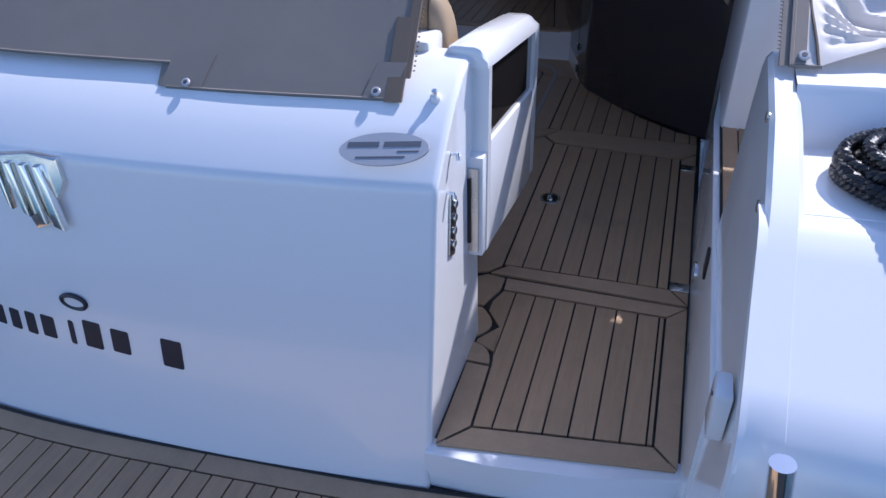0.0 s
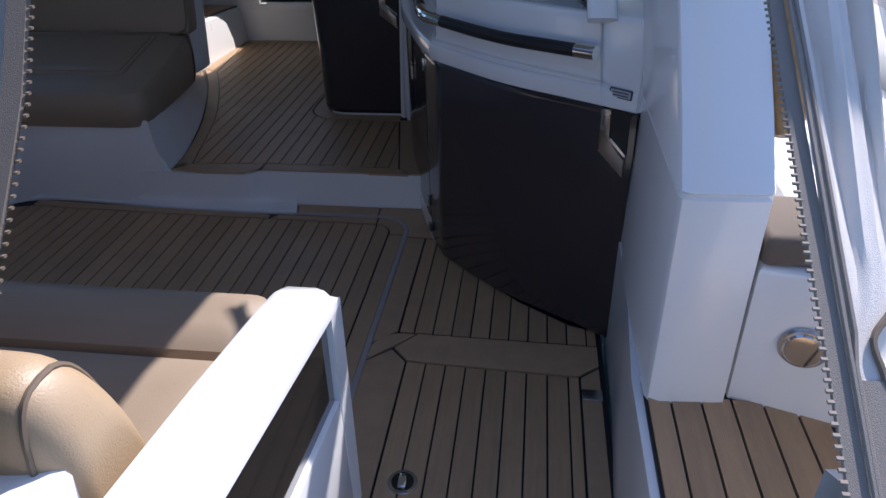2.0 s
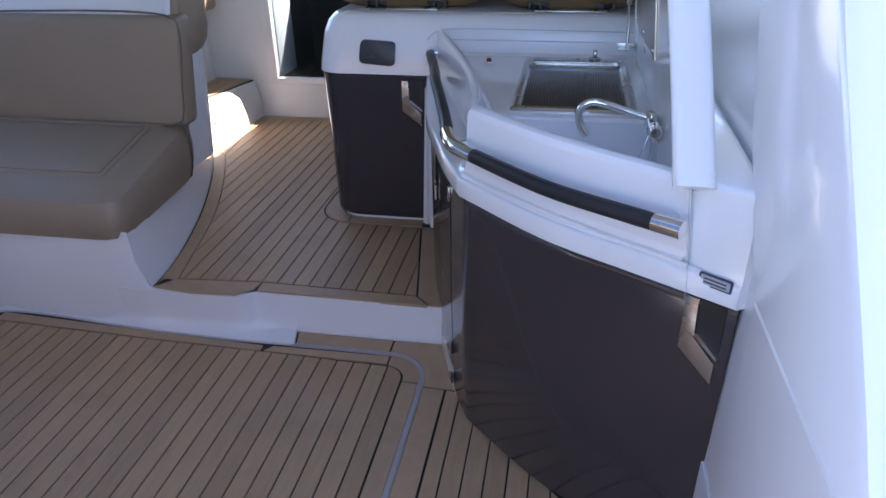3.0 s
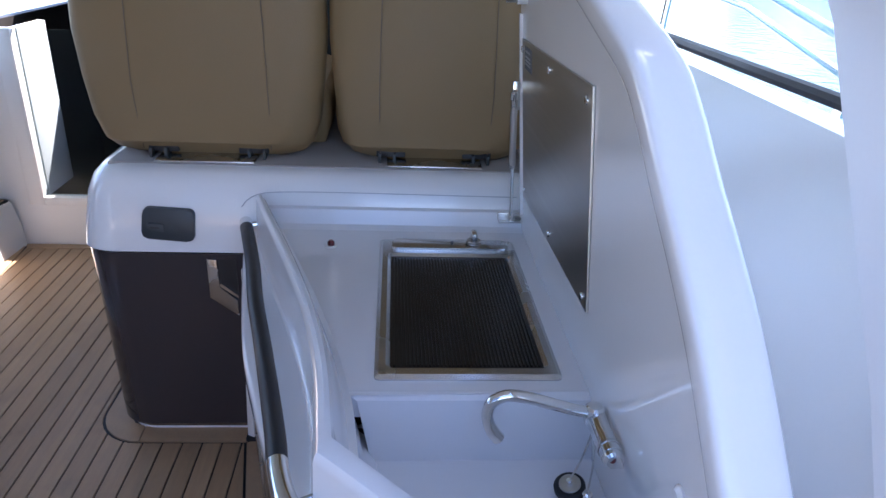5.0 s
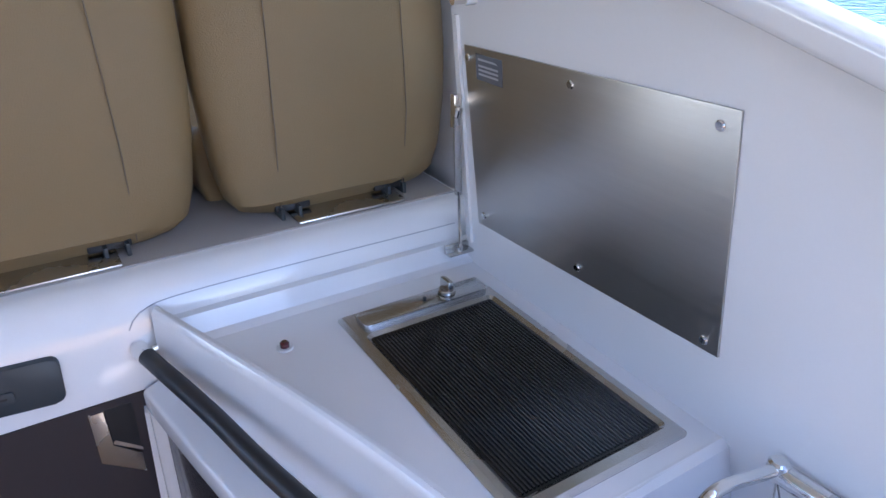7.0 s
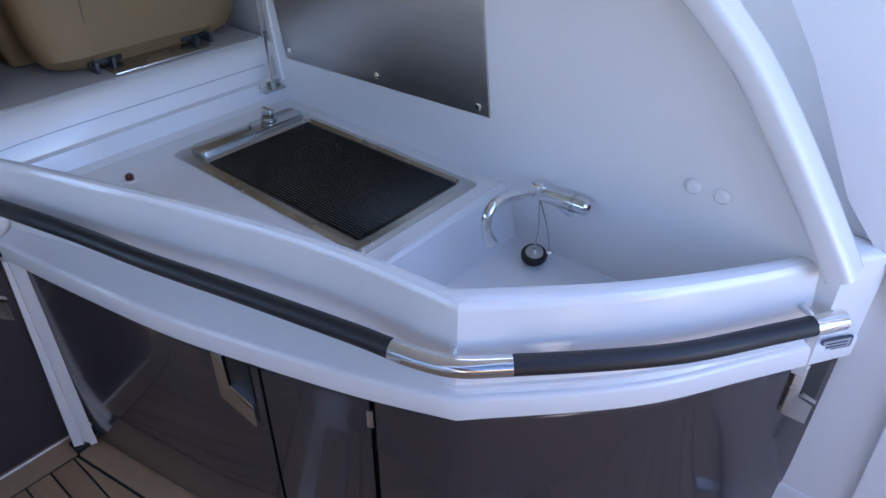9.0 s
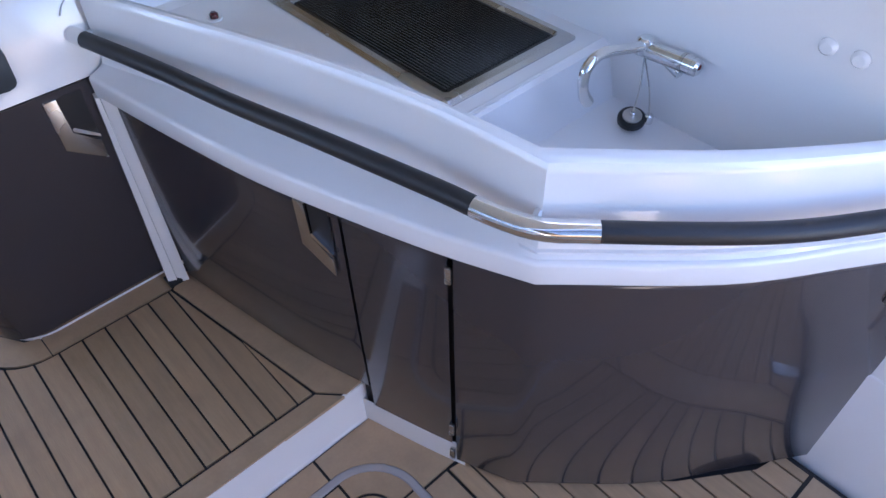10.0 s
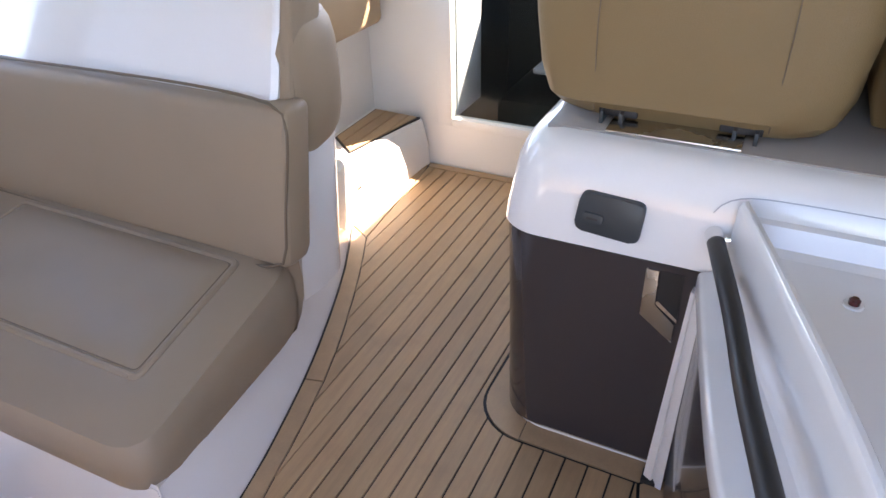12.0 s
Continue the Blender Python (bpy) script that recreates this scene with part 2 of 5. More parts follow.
def disc(at, normal, radius, depth, bevel=0.0, sides=24, bm=None):
    """A round button that stands proud of a face."""
    n = Vector(normal).normalized()
    rows = [(radius, 0), (radius, depth - bevel), (radius - bevel, depth)] if bevel else [(radius, 0), (radius, depth)]
    q = n.to_track_quat("Z", "Y")
    rings = [[Vector(at) + q @ Vector((r * math.cos(2 * math.pi * k / sides), r * math.sin(2 * math.pi * k / sides), h)) for k in range(sides)] for r, h in rows]
    return loft(rings, closed_v=True, bm=bm, cap=True)


def clip(poly, axis, limit, keep_below):
    """Cuts a polygon in plan at one coordinate."""
    out = []
    for i, a in enumerate(poly):
        b = poly[(i + 1) % len(poly)]
        ia, ib = ((a[axis] <= limit), (b[axis] <= limit)) if keep_below else ((a[axis] >= limit), (b[axis] >= limit))
        if ia:
            out.append(a)
        if ia != ib:
            f = (limit - a[axis]) / (b[axis] - a[axis])
            out.append((a[0] + f * (b[0] - a[0]), a[1] + f * (b[1] - a[1])))
    return out


def shrink(poly, d):
    """Moves each side of a polygon in plan inwards by d."""
    n = len(poly)
    area = sum(poly[i][0] * poly[(i + 1) % n][1] - poly[(i + 1) % n][0] * poly[i][1] for i in range(n))
    s = 1 if area > 0 else -1
    out = []
    for i in range(n):
        a, b, c = Vector(poly[i - 1]), Vector(poly[i]), Vector(poly[(i + 1) % n])
        u, v = (b - a), (c - b)
        if u.length < 1e-6 or v.length < 1e-6:
            continue
        u.normalize(), v.normalize()
        nu, nv = Vector((-u.y, u.x)) * s, Vector((-v.y, v.x)) * s
        k = nu + nv
        k = k / max(0.35, k.length_squared / 2)
        out.append((b.x + k.x * d, b.y + k.y * d))
    return out


GAP = 0.0052


def board(poly, z, parent, mat=None, name="plank"):
    """One teak board with its own edges, its top at z."""
    poly = shrink(poly, GAP / 2)
    if len(poly) < 3:
        return None
    return part(name, prism(poly, z - 0.010, z), mat or TEAK, parent, smooth=False)


def planking(poly, z, parent, start, pitch, count, mat=None):
    """Fills a polygon with boards that run fore and aft."""
    for k in range(count):
        a, b = start + k * pitch, start + (k + 1) * pitch
        q = clip(clip(poly, 0, b, True), 0, a, False)
        q = [p for i, p in enumerate(q) if (Vector(p) - Vector(q[i - 1])).length > 1e-4]
        if len(q) >= 3:
            xs = [p[0] for p in q]
            if max(xs) - min(xs) > 0.012:
                board(q, z, parent, mat)


# ---- the large structure ----
UP = 0.15          # the forward sole above the cockpit sole


def stern_y(x):
    """How far the rounded stern stands aft of its starboard corner."""
    return -0.08 * (1 - ((x + 1.35) / 1.1) ** 2)


# cockpit sole: black bedding under the boards
floor = part("floor", prism([(-2.9, 1.7), (-0.26, 1.6), (-0.26, 1.21), (0.1, 1.245), (0.31, 1.30), (0.31, 3.70), (-2.9, 3.70)], -0.06, -0.006), CAULK)
tagged(floor, "cockpit sole of teak planks with black caulking", "floor", kind="structure")
sill = part("sill", prism([(-0.26, 1.165), (-0.1, 1.172), (0.1, 1.20), (0.33, 1.255), (0.33, 1.30), (-0.26, 1.30)], -0.14, -0.0075, 0.004), GEL)
tagged(part("sill_foot", prism([(-0.06, 1.168), (0.34, 1.262), (0.34, 0.90), (0.22, 0.96), (0.05, 1.10)], -0.24, -0.118, 0.006), GEL), "white hull moulding below the passage sill", "step", kind="structure")
tagged(sill, "white moulded riser below the boarding passage", "step", kind="structure")
floor_upper = part("floor_upper", prism([(-1.40, 3.672), (-1.23, 3.655), (-1.07, 3.664), (-1.03, 3.690), (-1.0, 3.702), (-0.40, 3.700), (-0.36, 3.702), (0.3, 3.72), (0.3, 5.72), (-2.3, 5.72), (-2.3, 4.9), (-1.75, 4.7)], UP - 0.07, UP - 0.006), CAULK)
tagged(floor_upper, "raised helm sole of teak planks with black caulking", "floor", kind="structure")

# riser between the two soles: one moulding with a toe recess
port = curve([(-2.15, 3.50, 0), (-2.10, 3.60, 0), (-2.0, 3.645, 0), (-1.4, 3.615, 0), (-1.07, 3.604, 0)], 26)
foot = port + even([(-1.07, 3.604, 0), (-0.852, 3.606, 0)], 16)[1:] + even([(-0.852, 3.606, 0), (-0.872, 3.690, 0)], 5)[1:] + even([(-0.872, 3.690, 0), (-0.31, 3.690, 0)], 6)[1:]
nose = [p + Vector((0, 0.030 + 0.014 * max(0, min(1, (p.x + 1.5) / 0.4)), 0)) for p in port] + curve([(-1.07, 3.648, 0), (-1.045, 3.655, 0), (-1.015, 3.682, 0), (-0.995, 3.690, 0), (-0.875, 3.692, 0)], 16)[1:] + even([(-0.875, 3.692, 0), (-0.872, 3.692, 0)], 5)[1:] + even([(-0.872, 3.692, 0), (-0.31, 3.692, 0)], 6)[1:]
rows = []
for z, f in ((-0.02, 0.0), (0.004, 0.0), (0.008, 0.22), (0.014, 0.48), (0.022, 0.70), (0.032, 0.85), (0.045, 0.95), (0.06, 0.99), (0.08, 1.0), (UP - 0.012, 1.0), (UP - 0.0065, 1.0)):
    line_z = []
    for a, b in zip(foot, nose):
        w = max(0, min(1, (a.x + 1.07) / 0.16)) if z > 0.006 else 0
        g_ = f + (1 - f) * 0.94 * w
        line_z.append((a.x + (b.x - a.x) * g_, a.y + (b.y - a.y) * g_, z))
    rows.append(line_z)
rows.append([(p.x, p.y + 0.03, UP - 0.0075) for p in nose])
tagged(part("step_riser", loft(rows), GEL), "white gelcoat riser of the step up to the helm", "step", kind="structure")

# swim platform
plat = curve([(-2.6, 1.18, 0), (-1.9, 1.09, 0), (-1.35, 1.065, 0), (-0.7, 1.105, 0), (-0.2, 1.155, 0), (0.35, 1.25, 0)], 40)
platform_poly = [(p.x, p.y + 0.03) for p in plat] + [(0.9, 1.3), (0.9, 0.1), (0.3, -0.35), (-1.3, -0.5), (-2.6, -0.2)]
platform = part("swim_platform", prism(platform_poly, -0.26, -0.126, 0.01), CAULK)
tagged(platform, "teak-laid swim platform under the transom", "platform", kind="structure")

# transom: rounded stern panel with a sloping shoulder
PROFILE = [(1.150, -0.13), (1.184, 0.0), (1.225, 0.2), (1.27, 0.41), (1.3105, 0.596), (1.3132, 0.607), (1.3172, 0.6155), (1.3245, 0.6245), (1.38, 0.682), (1.442, 0.738), (1.50, 0.772), (1.56, 0.792), (1.585, 0.796), (1.592, 0.788), (1.592, 0.55), (1.592, 0.0)]
XS = [-2.75 + 2.48 * k / 60 for k in range(61)] + [-0.264] + [-0.2565, -0.252, -0.25]
rings = []
for x in XS:
    inset = {-0.2565: 0.001, -0.252: 0.005, -0.25: 0.012}.get(x, 0.0)
    rings.append([(x, y + stern_y(x) * (1.0 if k < 11 else 0.35) + inset * (0.6 if k < 13 else 0), z - inset * 0.4) for k, (y, z) in enumerate(PROFILE)])
bm = loft(rings)
bm.faces.new([bm.verts.new(q) for q in rings[-1]])
transom = part("transom", bm, GEL)
tagged(transom, "glossy white rounded transom of a motor yacht", "transom", kind="structure")
line = [(p.x, p.y - 0.004, -0.122) for p in plat]
tagged(part("transom_seal", tube(line, 0.006, 6), CAULK), "black sealant line along the foot of the transom", "seal", kind="structure")

# starboard quarter: coaming with a rope pocket
QP = [(0.85, -0.16), (0.885, 0.10), (0.90, 0.35), (0.915, 0.46), (0.945, 0.515), (1.0, 0.555), (1.10, 0.618), (1.17, 0.668), (1.205, 0.690), (1.23, 0.698), (1.26, 0.700)]
rows = []
for x in (0.30, 0.312, 0.34, 0.5, 0.7, 0.95, 1.2):
    d = 0.05 * ((x - 0.3) / 0.9) ** 2
    rows.append([(x + (0.012 if x < 0.31 else 0.0) * max(0, z) / 0.7, y + d + (0.010 if x < 0.31 else 0), z - (0.010 if x < 0.31 else 0)) for y, z in QP])
tagged(part("quarter", loft(rows), GEL), "white starboard quarter beside the boarding passage", "hull", kind="structure")
side = QP[:9] + [(1.25, 0.716), (1.42, 0.775), (1.64, 0.812), (1.672, 0.805), (1.69, 0.78), (1.70, 0.70), (1.712, 0.36), (1.712, -0.16)]
bm = bmesh.new()
rows = []
for x_low, x_top, ins in ((0.301, 0.322, 0.012), (0.301, 0.330, 0.0), (0.395, 0.364, 0.0), (0.41, 0.374, 0.012)):
    rows.append([(x_low + (x_top - x_low) * max(0, min(1, (z + 0.16) / 0.96)), y, z - ins * (1 if z > 0.5 else 0)) for y, z in side])
loft(rows, bm=bm)
bm.verts.ensure_lookup_table()
n = len(side)
bm.faces.new([bm.verts[i] for i in range(n)])
bm.faces.new([bm.verts[3 * n + i] for i in range(n)][::-1])
tagged(part("coaming_inner", bm, GEL), "white coaming along the boarding passage", "coaming", kind="structure")
tagged(part("coaming_pocket", prism([(0.37, 1.245), (1.2, 1.29), (1.2, 1.62), (0.37, 1.60)], 0.58, 0.701, 0.004), GEL), "white recessed mooring pocket on the quarter", "coaming", kind="structure")
bm = loft([[(x, 1.465 + 0.1 * (x - 0.37), 0.69), (x, 1.478 + 0.1 * (x - 0.37), 0.71), (x, 1.505 + 0.1 * (x - 0.37), 0.785), (x, 1.52 + 0.1 * (x - 0.37), 0.802), (x, 1.70 + 0.1 * (x - 0.37), 0.812), (x, 1.74 + 0.1 * (x - 0.37), 0.79), (x, 1.75 + 0.1 * (x - 0.37), 0.30)] for x in (0.365, 0.5, 0.8, 1.2)])
tagged(part("coaming_back", bm, GEL), "white coaming top behind the mooring pocket", "coaming", kind="structure")

# passage wall and side step
wall_pts = [(0.301, 1.16), (0.301, 2.35), (0.318, 2.60), (0.325, 2.93)]
tagged(part("wall_passage", prism(wall_pts + [(0.36, 2.93), (0.36, 1.16)], -0.06, 0.347, 0.004), GEL), "glossy white side of the boarding passage", "wall", kind="structure")
side_step = part("side_step", prism([(0.318, 1.69), (0.66, 1.69), (0.66, 2.34), (0.318, 2.34)], 0.26, 0.352), CAULK)
tagged(side_step, "teak side step up to the side deck", "step", kind="structure")
# outer coaming panel at the head of the side step
panel = [(0.478, 2.31), (0.64, 2.255), (0.80, 2.20), (1.15, 2.10), (1.15, 2.5), (0.478, 2.5)]
tagged(part("coaming_forward", prism(panel, 0.30, 0.66, 0.02, segments=3), GEL), "white coaming at the head of the side step", "coaming", kind="structure")

# aft arch leg: rises and rakes forward above a seam
def leg(rows_at, name, label):
    rings = []
    for z, y, xl, xr, d in rows_at:
        c = 0.022
        rings.append([(xl, y + d, z), (xl, y + c, z), (xl + 0.006, y + c * 0.35, z), (xl + c * 1.2, y, z), (xr - c, y + 0.006, z), (xr - 0.005, y + c * 0.4, z), (xr, y + c, z), (xr, y + d, z)])
    return tagged(part(name, loft(rings, closed_v=True, cap=True), GEL), label, "arch", kind="structure")
leg([(0.352, 2.280, 0.318, 0.470, 0.5), (0.60, 2.290, 0.321, 0.472, 0.5), (0.782, 2.302, 0.323, 0.476, 0.5), (0.788, 2.309, 0.328, 0.471, 0.5)], "arch_foot", "white foot of the radar arch beside the step")
leg([(0.788, 2.309, 0.328, 0.471, 0.5), (0.796, 2.302, 0.320, 0.477, 0.5), (0.90, 2.385, 0.318, 0.475, 0.5), (1.0, 2.475, 0.316, 0.472, 0.5), (1.2, 2.665, 0.314, 0.468, 0.42), (1.5, 2.95, 0.32, 0.46, 0.35), (1.9, 3.32, 0.30, 0.46, 0.35)], "arch_leg", "white raked leg of the radar arch")

# inner side wall between arch and bar, then the splash wall of the bar
rows = []
for z, x0, x1 in ((0.0, 0.318, 0.330), (0.35, 0.318, 0.335), (0.9, 0.330, 0.350), (0.97, 0.333, 0.365), (1.06, 0.34, 0.42), (1.18, 0.35, 0.51), (1.27, 0.36, 0.565), (1.30, 0.37, 0.585), (1.305, 0.41, 0.64), (0.9, 0.41, 0.64), (0.0, 0.41, 0.64)):
    y0 = 2.36 + 0.85 * max(0, z - 0.77)
    rows.append([(x0, y0, z), ((x0 + x1) / 2, max(2.75, y0 + 0.1), z), (x1, 3.2, z), (x1 + 0.01, 4.0, z), (x1 + 0.01, 5.7, z)])
tagged(part("wall_side", loft(rows), GEL), "pale gelcoat side of the cockpit below the side window", "wall", kind="structure")

SPLASH = [(0, 2.915, 0.934), (0, 2.925, 0.952), (0, 2.99, 1.05), (0, 3.06, 1.15), (0, 3.125, 1.232), (0, 3.19, 1.295), (0, 3.25, 1.345), (0, 3.32, 1.410), (0, 3.365, 1.442), (0, 3.42, 1.463), (0, 3.51, 1.488), (0, 3.66, 1.528), (0, 3.95, 1.59), (0, 4.285, 1.645)]


def splash_x(y, z):
    return 0.313 - 0.095 * z


edge = curve(SPLASH, 72)
WALL_T = 0.070
rows, rim_rows = [], []
for i, p in enumerate(edge):
    t_ = (edge[min(i + 1, 72)] - edge[max(i - 1, 0)]).normalized()
    up_ = Vector((0, -t_.z, t_.y))
    low, q = 0.69, p - up_ * 0.02
    rows.append([(splash_x(q.y, low + (q.z - low) * k / 6), q.y, low + (q.z - low) * k / 6) for k in range(7)] + [(splash_x(q.y, q.z) + WALL_T - 0.030, q.y, q.z), (splash_x(q.y, low) + WALL_T - 0.030, q.y, low)])
    ring = []
    for k in range(20):
        a_ = 2 * math.pi * (k + 0.5) / 20
        ca, sa = math.cos(a_), math.sin(a_)
        o_ = p + up_ * (0.022 * math.copysign(abs(sa) ** 0.45, sa) - 0.022)
        ring.append((splash_x(o_.y, o_.z) + WALL_T / 2 - 0.032 + WALL_T / 2 * math.copysign(abs(ca) ** 0.4, ca), o_.y, o_.z))
    rim_rows.append(ring)
tagged(part("wall_splash", loft(rows), GEL), "white splash wall behind the wet bar", "wall", kind="structure")
tagged(part("splash_edge", loft(rim_rows, closed_v=True, cap=True), GEL), "thick rounded white edge of the splash wall", "trim", kind="structure")
tagged(part("wall_helm", box((0.305, 4.285, 0.80), (0.36, 5.70, 1.66), 0.01), GEL), "white side wall beside the helm chairs", "wall", kind="structure")

# ---- unseen hard top: added shade over the cockpit, notch and wing place sun ----
shade_top = part("shade_top", prism([(0.98, 3.25), (0.98, 6.33), (-2.75, 6.33), (-2.75, 2.72), (0.15, 2.75), (0.155, 3.27), (0.165, 3.3), (0.19, 3.72), (0.40, 3.76), (0.46, 3.25), (0.70, 3.22), (0.72, 2.66), (1.06, 2.66), (1.24, 2.80), (1.24, 3.25)], 1.94, 1.99), WHITE)
tagged(shade_top, "unseen pale hard top, outline cut to shape sun and shade", "roof", kind="structure")

# ---- bar (galley unit) ----
LIP = [(-0.508, 4.292, 0), (-0.461, 4.035, 0), (-0.415, 3.818, 0), (-0.362, 3.644, 0), (-0.297, 3.455, 0), (-0.236, 3.312, 0), (-0.016, 3.104, 0), (0.146, 2.998, 0), (0.322, 2.885, 0)]
RIM = ([(-0.468, 4.295, 0), (-0.389, 4.056, 0), (-0.329, 3.875, 0), (-0.279, 3.703, 0), (-0.244, 3.537, 0), (-0.220, 3.326, 0)], [(-0.220, 3.326, 0), (-0.045, 3.158, 0), (0.09, 3.052, 0), (0.235, 2.955, 0)])
INN = ([(-0.435, 4.27, 0), (-0.358, 4.05, 0), (-0.298, 3.87, 0), (-0.249, 3.703, 0), (-0.213, 3.54, 0), (-0.190, 3.36, 0)], [(-0.190, 3.36, 0), (-0.019, 3.187, 0), (0.11, 3.082, 0), (0.25, 2.985, 0)])
N = 48
split = 33


def two(pair):
    a = curve(pair[0], split)
    return a + curve(pair[1], N - split)[1:]


rim, inn = two(RIM), two(INN)
lip = two((LIP[:6], LIP[5:]))


def off(line, d):
    """The line moved towards the bar's inside by d."""
    out = []
    for i, p in enumerate(line):
        t = (line[min(i + 1, len(line) - 1)] - line[max(i - 1, 0)]).normalized()
        out.append(p + Vector((-t.y, t.x, 0)) * d)
    return out


def row(line, z):
    return [(p.x, p.y, z) for p in line]


bar = thing("wet_bar", "white moulded wet bar with dark gloss doors", "bar counter", (-0.1, 3.6, 0))
bar.location = (0, 0, 0)
mid = [a.lerp(b, 0.6) for a, b in zip(lip, rim)]
body = loft([row(off(lip, 0.02), 0.715), row(off(lip, 0.004), 0.7155), row(off(lip, 0.001), 0.718), row(lip, 0.722), row(lip, 0.756), row(off(lip, 0.0015), 0.7605), row(off(lip, 0.005), 0.764), row(off(lip, 0.009), 0.765), row(mid, 0.771), row(off(rim, -0.009), 0.776), row(off(rim, -0.004), 0.779), row(off(rim, -0.001), 0.785), row(rim, 0.795), row(off(rim, 0.004), 0.912), row(off(rim, 0.006), 0.921), row(off(rim, 0.011), 0.928), row(off(rim, 0.018), 0.9305), row(off(inn, -0.012), 0.9315), row(off(inn, -0.004), 0.930), row(inn, 0.924), row(off(inn, 0.014), 0.87), row(off(inn, 0.022), 0.852), row(off(inn, 0.036), 0.845)])
part("counter_moulding", body, GEL, bar)
# counter floor and sink
inner = off(inn, 0.030)
k_sink = min(range(N + 1), key=lambda i: abs(inner[i].y - 3.575))
front = [(p.x, p.y) for p in inner[:k_sink + 1]]
part("counter", prism([(0.262, 4.30), (-0.42, 4.30)] + front + [(0.262, 3.575)], 0.80, 0.8455), GEL, bar)
aft = [(p.x, p.y) for p in inner[k_sink:]]
rows_s = [[(x, y, 0.846) for x, y in aft], [(x + 0.02, y + 0.012, 0.76) for x, y in aft], [(x + 0.045, y + 0.03, 0.72) for x, y in aft]]
part("sink_side", loft(rows_s), GEL, bar)
part("sink_floor", prism([(x + 0.03, y + 0.02) for x, y in aft] + [(0.3, 2.98), (0.3, 3.55), (-0.12, 3.55)], 0.69, 0.725), GEL, bar)
part("sink_wall", loft([[(-0.19, 3.582, 0.8450), (0.28, 3.582, 0.8450)], [(-0.19, 3.574, 0.8462), (0.28, 3.574, 0.8462)], [(-0.17, 3.560, 0.838), (0.28, 3.560, 0.838)], [(-0.14, 3.535, 0.70), (0.28, 3.535, 0.70)]]), GEL, bar)
part("end_cap", prism([(0.232, 2.957), (0.325, 2.888), (0.345, 2.90), (0.352, 3.5), (0.26, 3.5)], 0.716, 0.935, 0.014, segments=3), GEL, bar)
# plinth and dark doors under the lip
door_line = off(lip, 0.016)
k_seam = min(range(N + 1), key=lambda i: (door_line[i] - Vector((-0.317, 3.441, 0))).length)


def door(name, line, low, label):
    base = off(line, 0.004)
    rows = [row(off(line, 0.028), 0.706), row(off(line, 0.006), 0.708), row(off(line, 0.001), 0.700), row(line, 0.688), row(line, 0.4), row(base, low + 0.012), row(off(base, 0.004), low + 0.003), row(off(base, 0.03), low)]
    bm = loft(rows)
    return part(name, bm, DARK, bar, label)


core = off(lip, 0.034)
part("carcass", loft([row(core, 0.72), row(core, 0.0)]), CAULK, bar)
k_first = min(range(N + 1), key=lambda i: (door_line[i] - Vector((-0.372, 3.672, 0))).length)
k_seam = max(k_seam, k_first + 3)
side_line = even(door_line[1:k_first + 1], 16)
side_door = door("side_door", side_line, UP + 0.004, "dark gloss laminate door")
corner_line = even([door_line[k_first].lerp(door_line[k_first + 1], 0.22)] + door_line[k_first + 1:k_seam + 1], 10)
door("corner_panel", corner_line, 0.075, "dark gloss laminate panel")
aft_line = even([door_line[k_seam].lerp(door_line[k_seam + 1], 0.35)] + door_line[k_seam + 1:], 40)
aft_door = door("aft_door", aft_line, 0.006, "large curved dark gloss door")
part("plinth", loft([row(off(lip, 0.022)[:k_seam + 2], 0.0), row(off(lip, 0.022)[:k_seam + 2], 0.09)]), GEL, bar)
# padded rail
rail_pts = curve([(-0.4965, 4.308, 0.846), (-0.485, 4.262, 0.846), (-0.434, 4.062, 0.846), (-0.396, 3.886, 0.846), (-0.353, 3.719, 0.846), (-0.317, 3.574, 0.846), (-0.288, 3.453, 0.846), (-0.272, 3.376, 0.846), (-0.246, 3.308, 0.846), (-0.198, 3.255, 0.846), (-0.015, 3.078, 0.846), (0.12, 2.98, 0.850), (0.218, 2.912, 0.853)], 90)
rail = thing("grab_rail", "black padded grab rail with polished steel corner", "handrail")
ia = min(range(91), key=lambda i: (rail_pts[i] - Vector((-0.28, 3.375, 0.846))).length)
ib = min(range(91), key=lambda i: (rail_pts[i] - Vector((-0.20, 3.262, 0.846))).length)
part("grip", tube(rail_pts[1:ia + 1], 0.0165), BLACK, rail)
part("corner", tube(rail_pts[ia - 1:ib + 2], 0.0172), CHROME, rail, "polished steel elbow")
part("grip", tube(rail_pts[ib:88], 0.0165), BLACK, rail)
part("end_ferrule", tube(rail_pts[87:91], 0.0172), CHROME, rail, "polished steel end")
part("end_ferrule", tube(rail_pts[0:3], 0.0172), CHROME, rail, "polished steel end")
for i, dx in ((1, 0.05), (ia + (ib - ia) // 2, 0.045), (88, 0.05)):
    p = rail_pts[i]
    t = (rail_pts[min(90, i + 1)] - rail_pts[i - 1]).normalized()
    w = Vector((-t.y, t.x, 0))
    part("standoff", tube([p, p + w * dx], 0.007, 10), CHROME, rail)

# ---- helm seat base ----
helm = thing("helm_pedestal", "white moulded helm pedestal with dark gloss cupboard", "pedestal")
def rounded(x0, x1, y0, y1, r, n=8):
    """Plan of the base: rounded at its port aft corner."""
    return [(x1, y0)] + [(x1, y1)] + [(x0, y1)] + [(x0 + r - r * math.cos(a), y0 + r - r * math.sin(a)) for a in (math.pi / 2 * k / n for k in range(n + 1))]
def base_ring(d, z, r=0.10):
    return [(x, y, z) for x, y in rounded(-0.945 + d, 0.27, 4.300 + d, 5.30, r)]
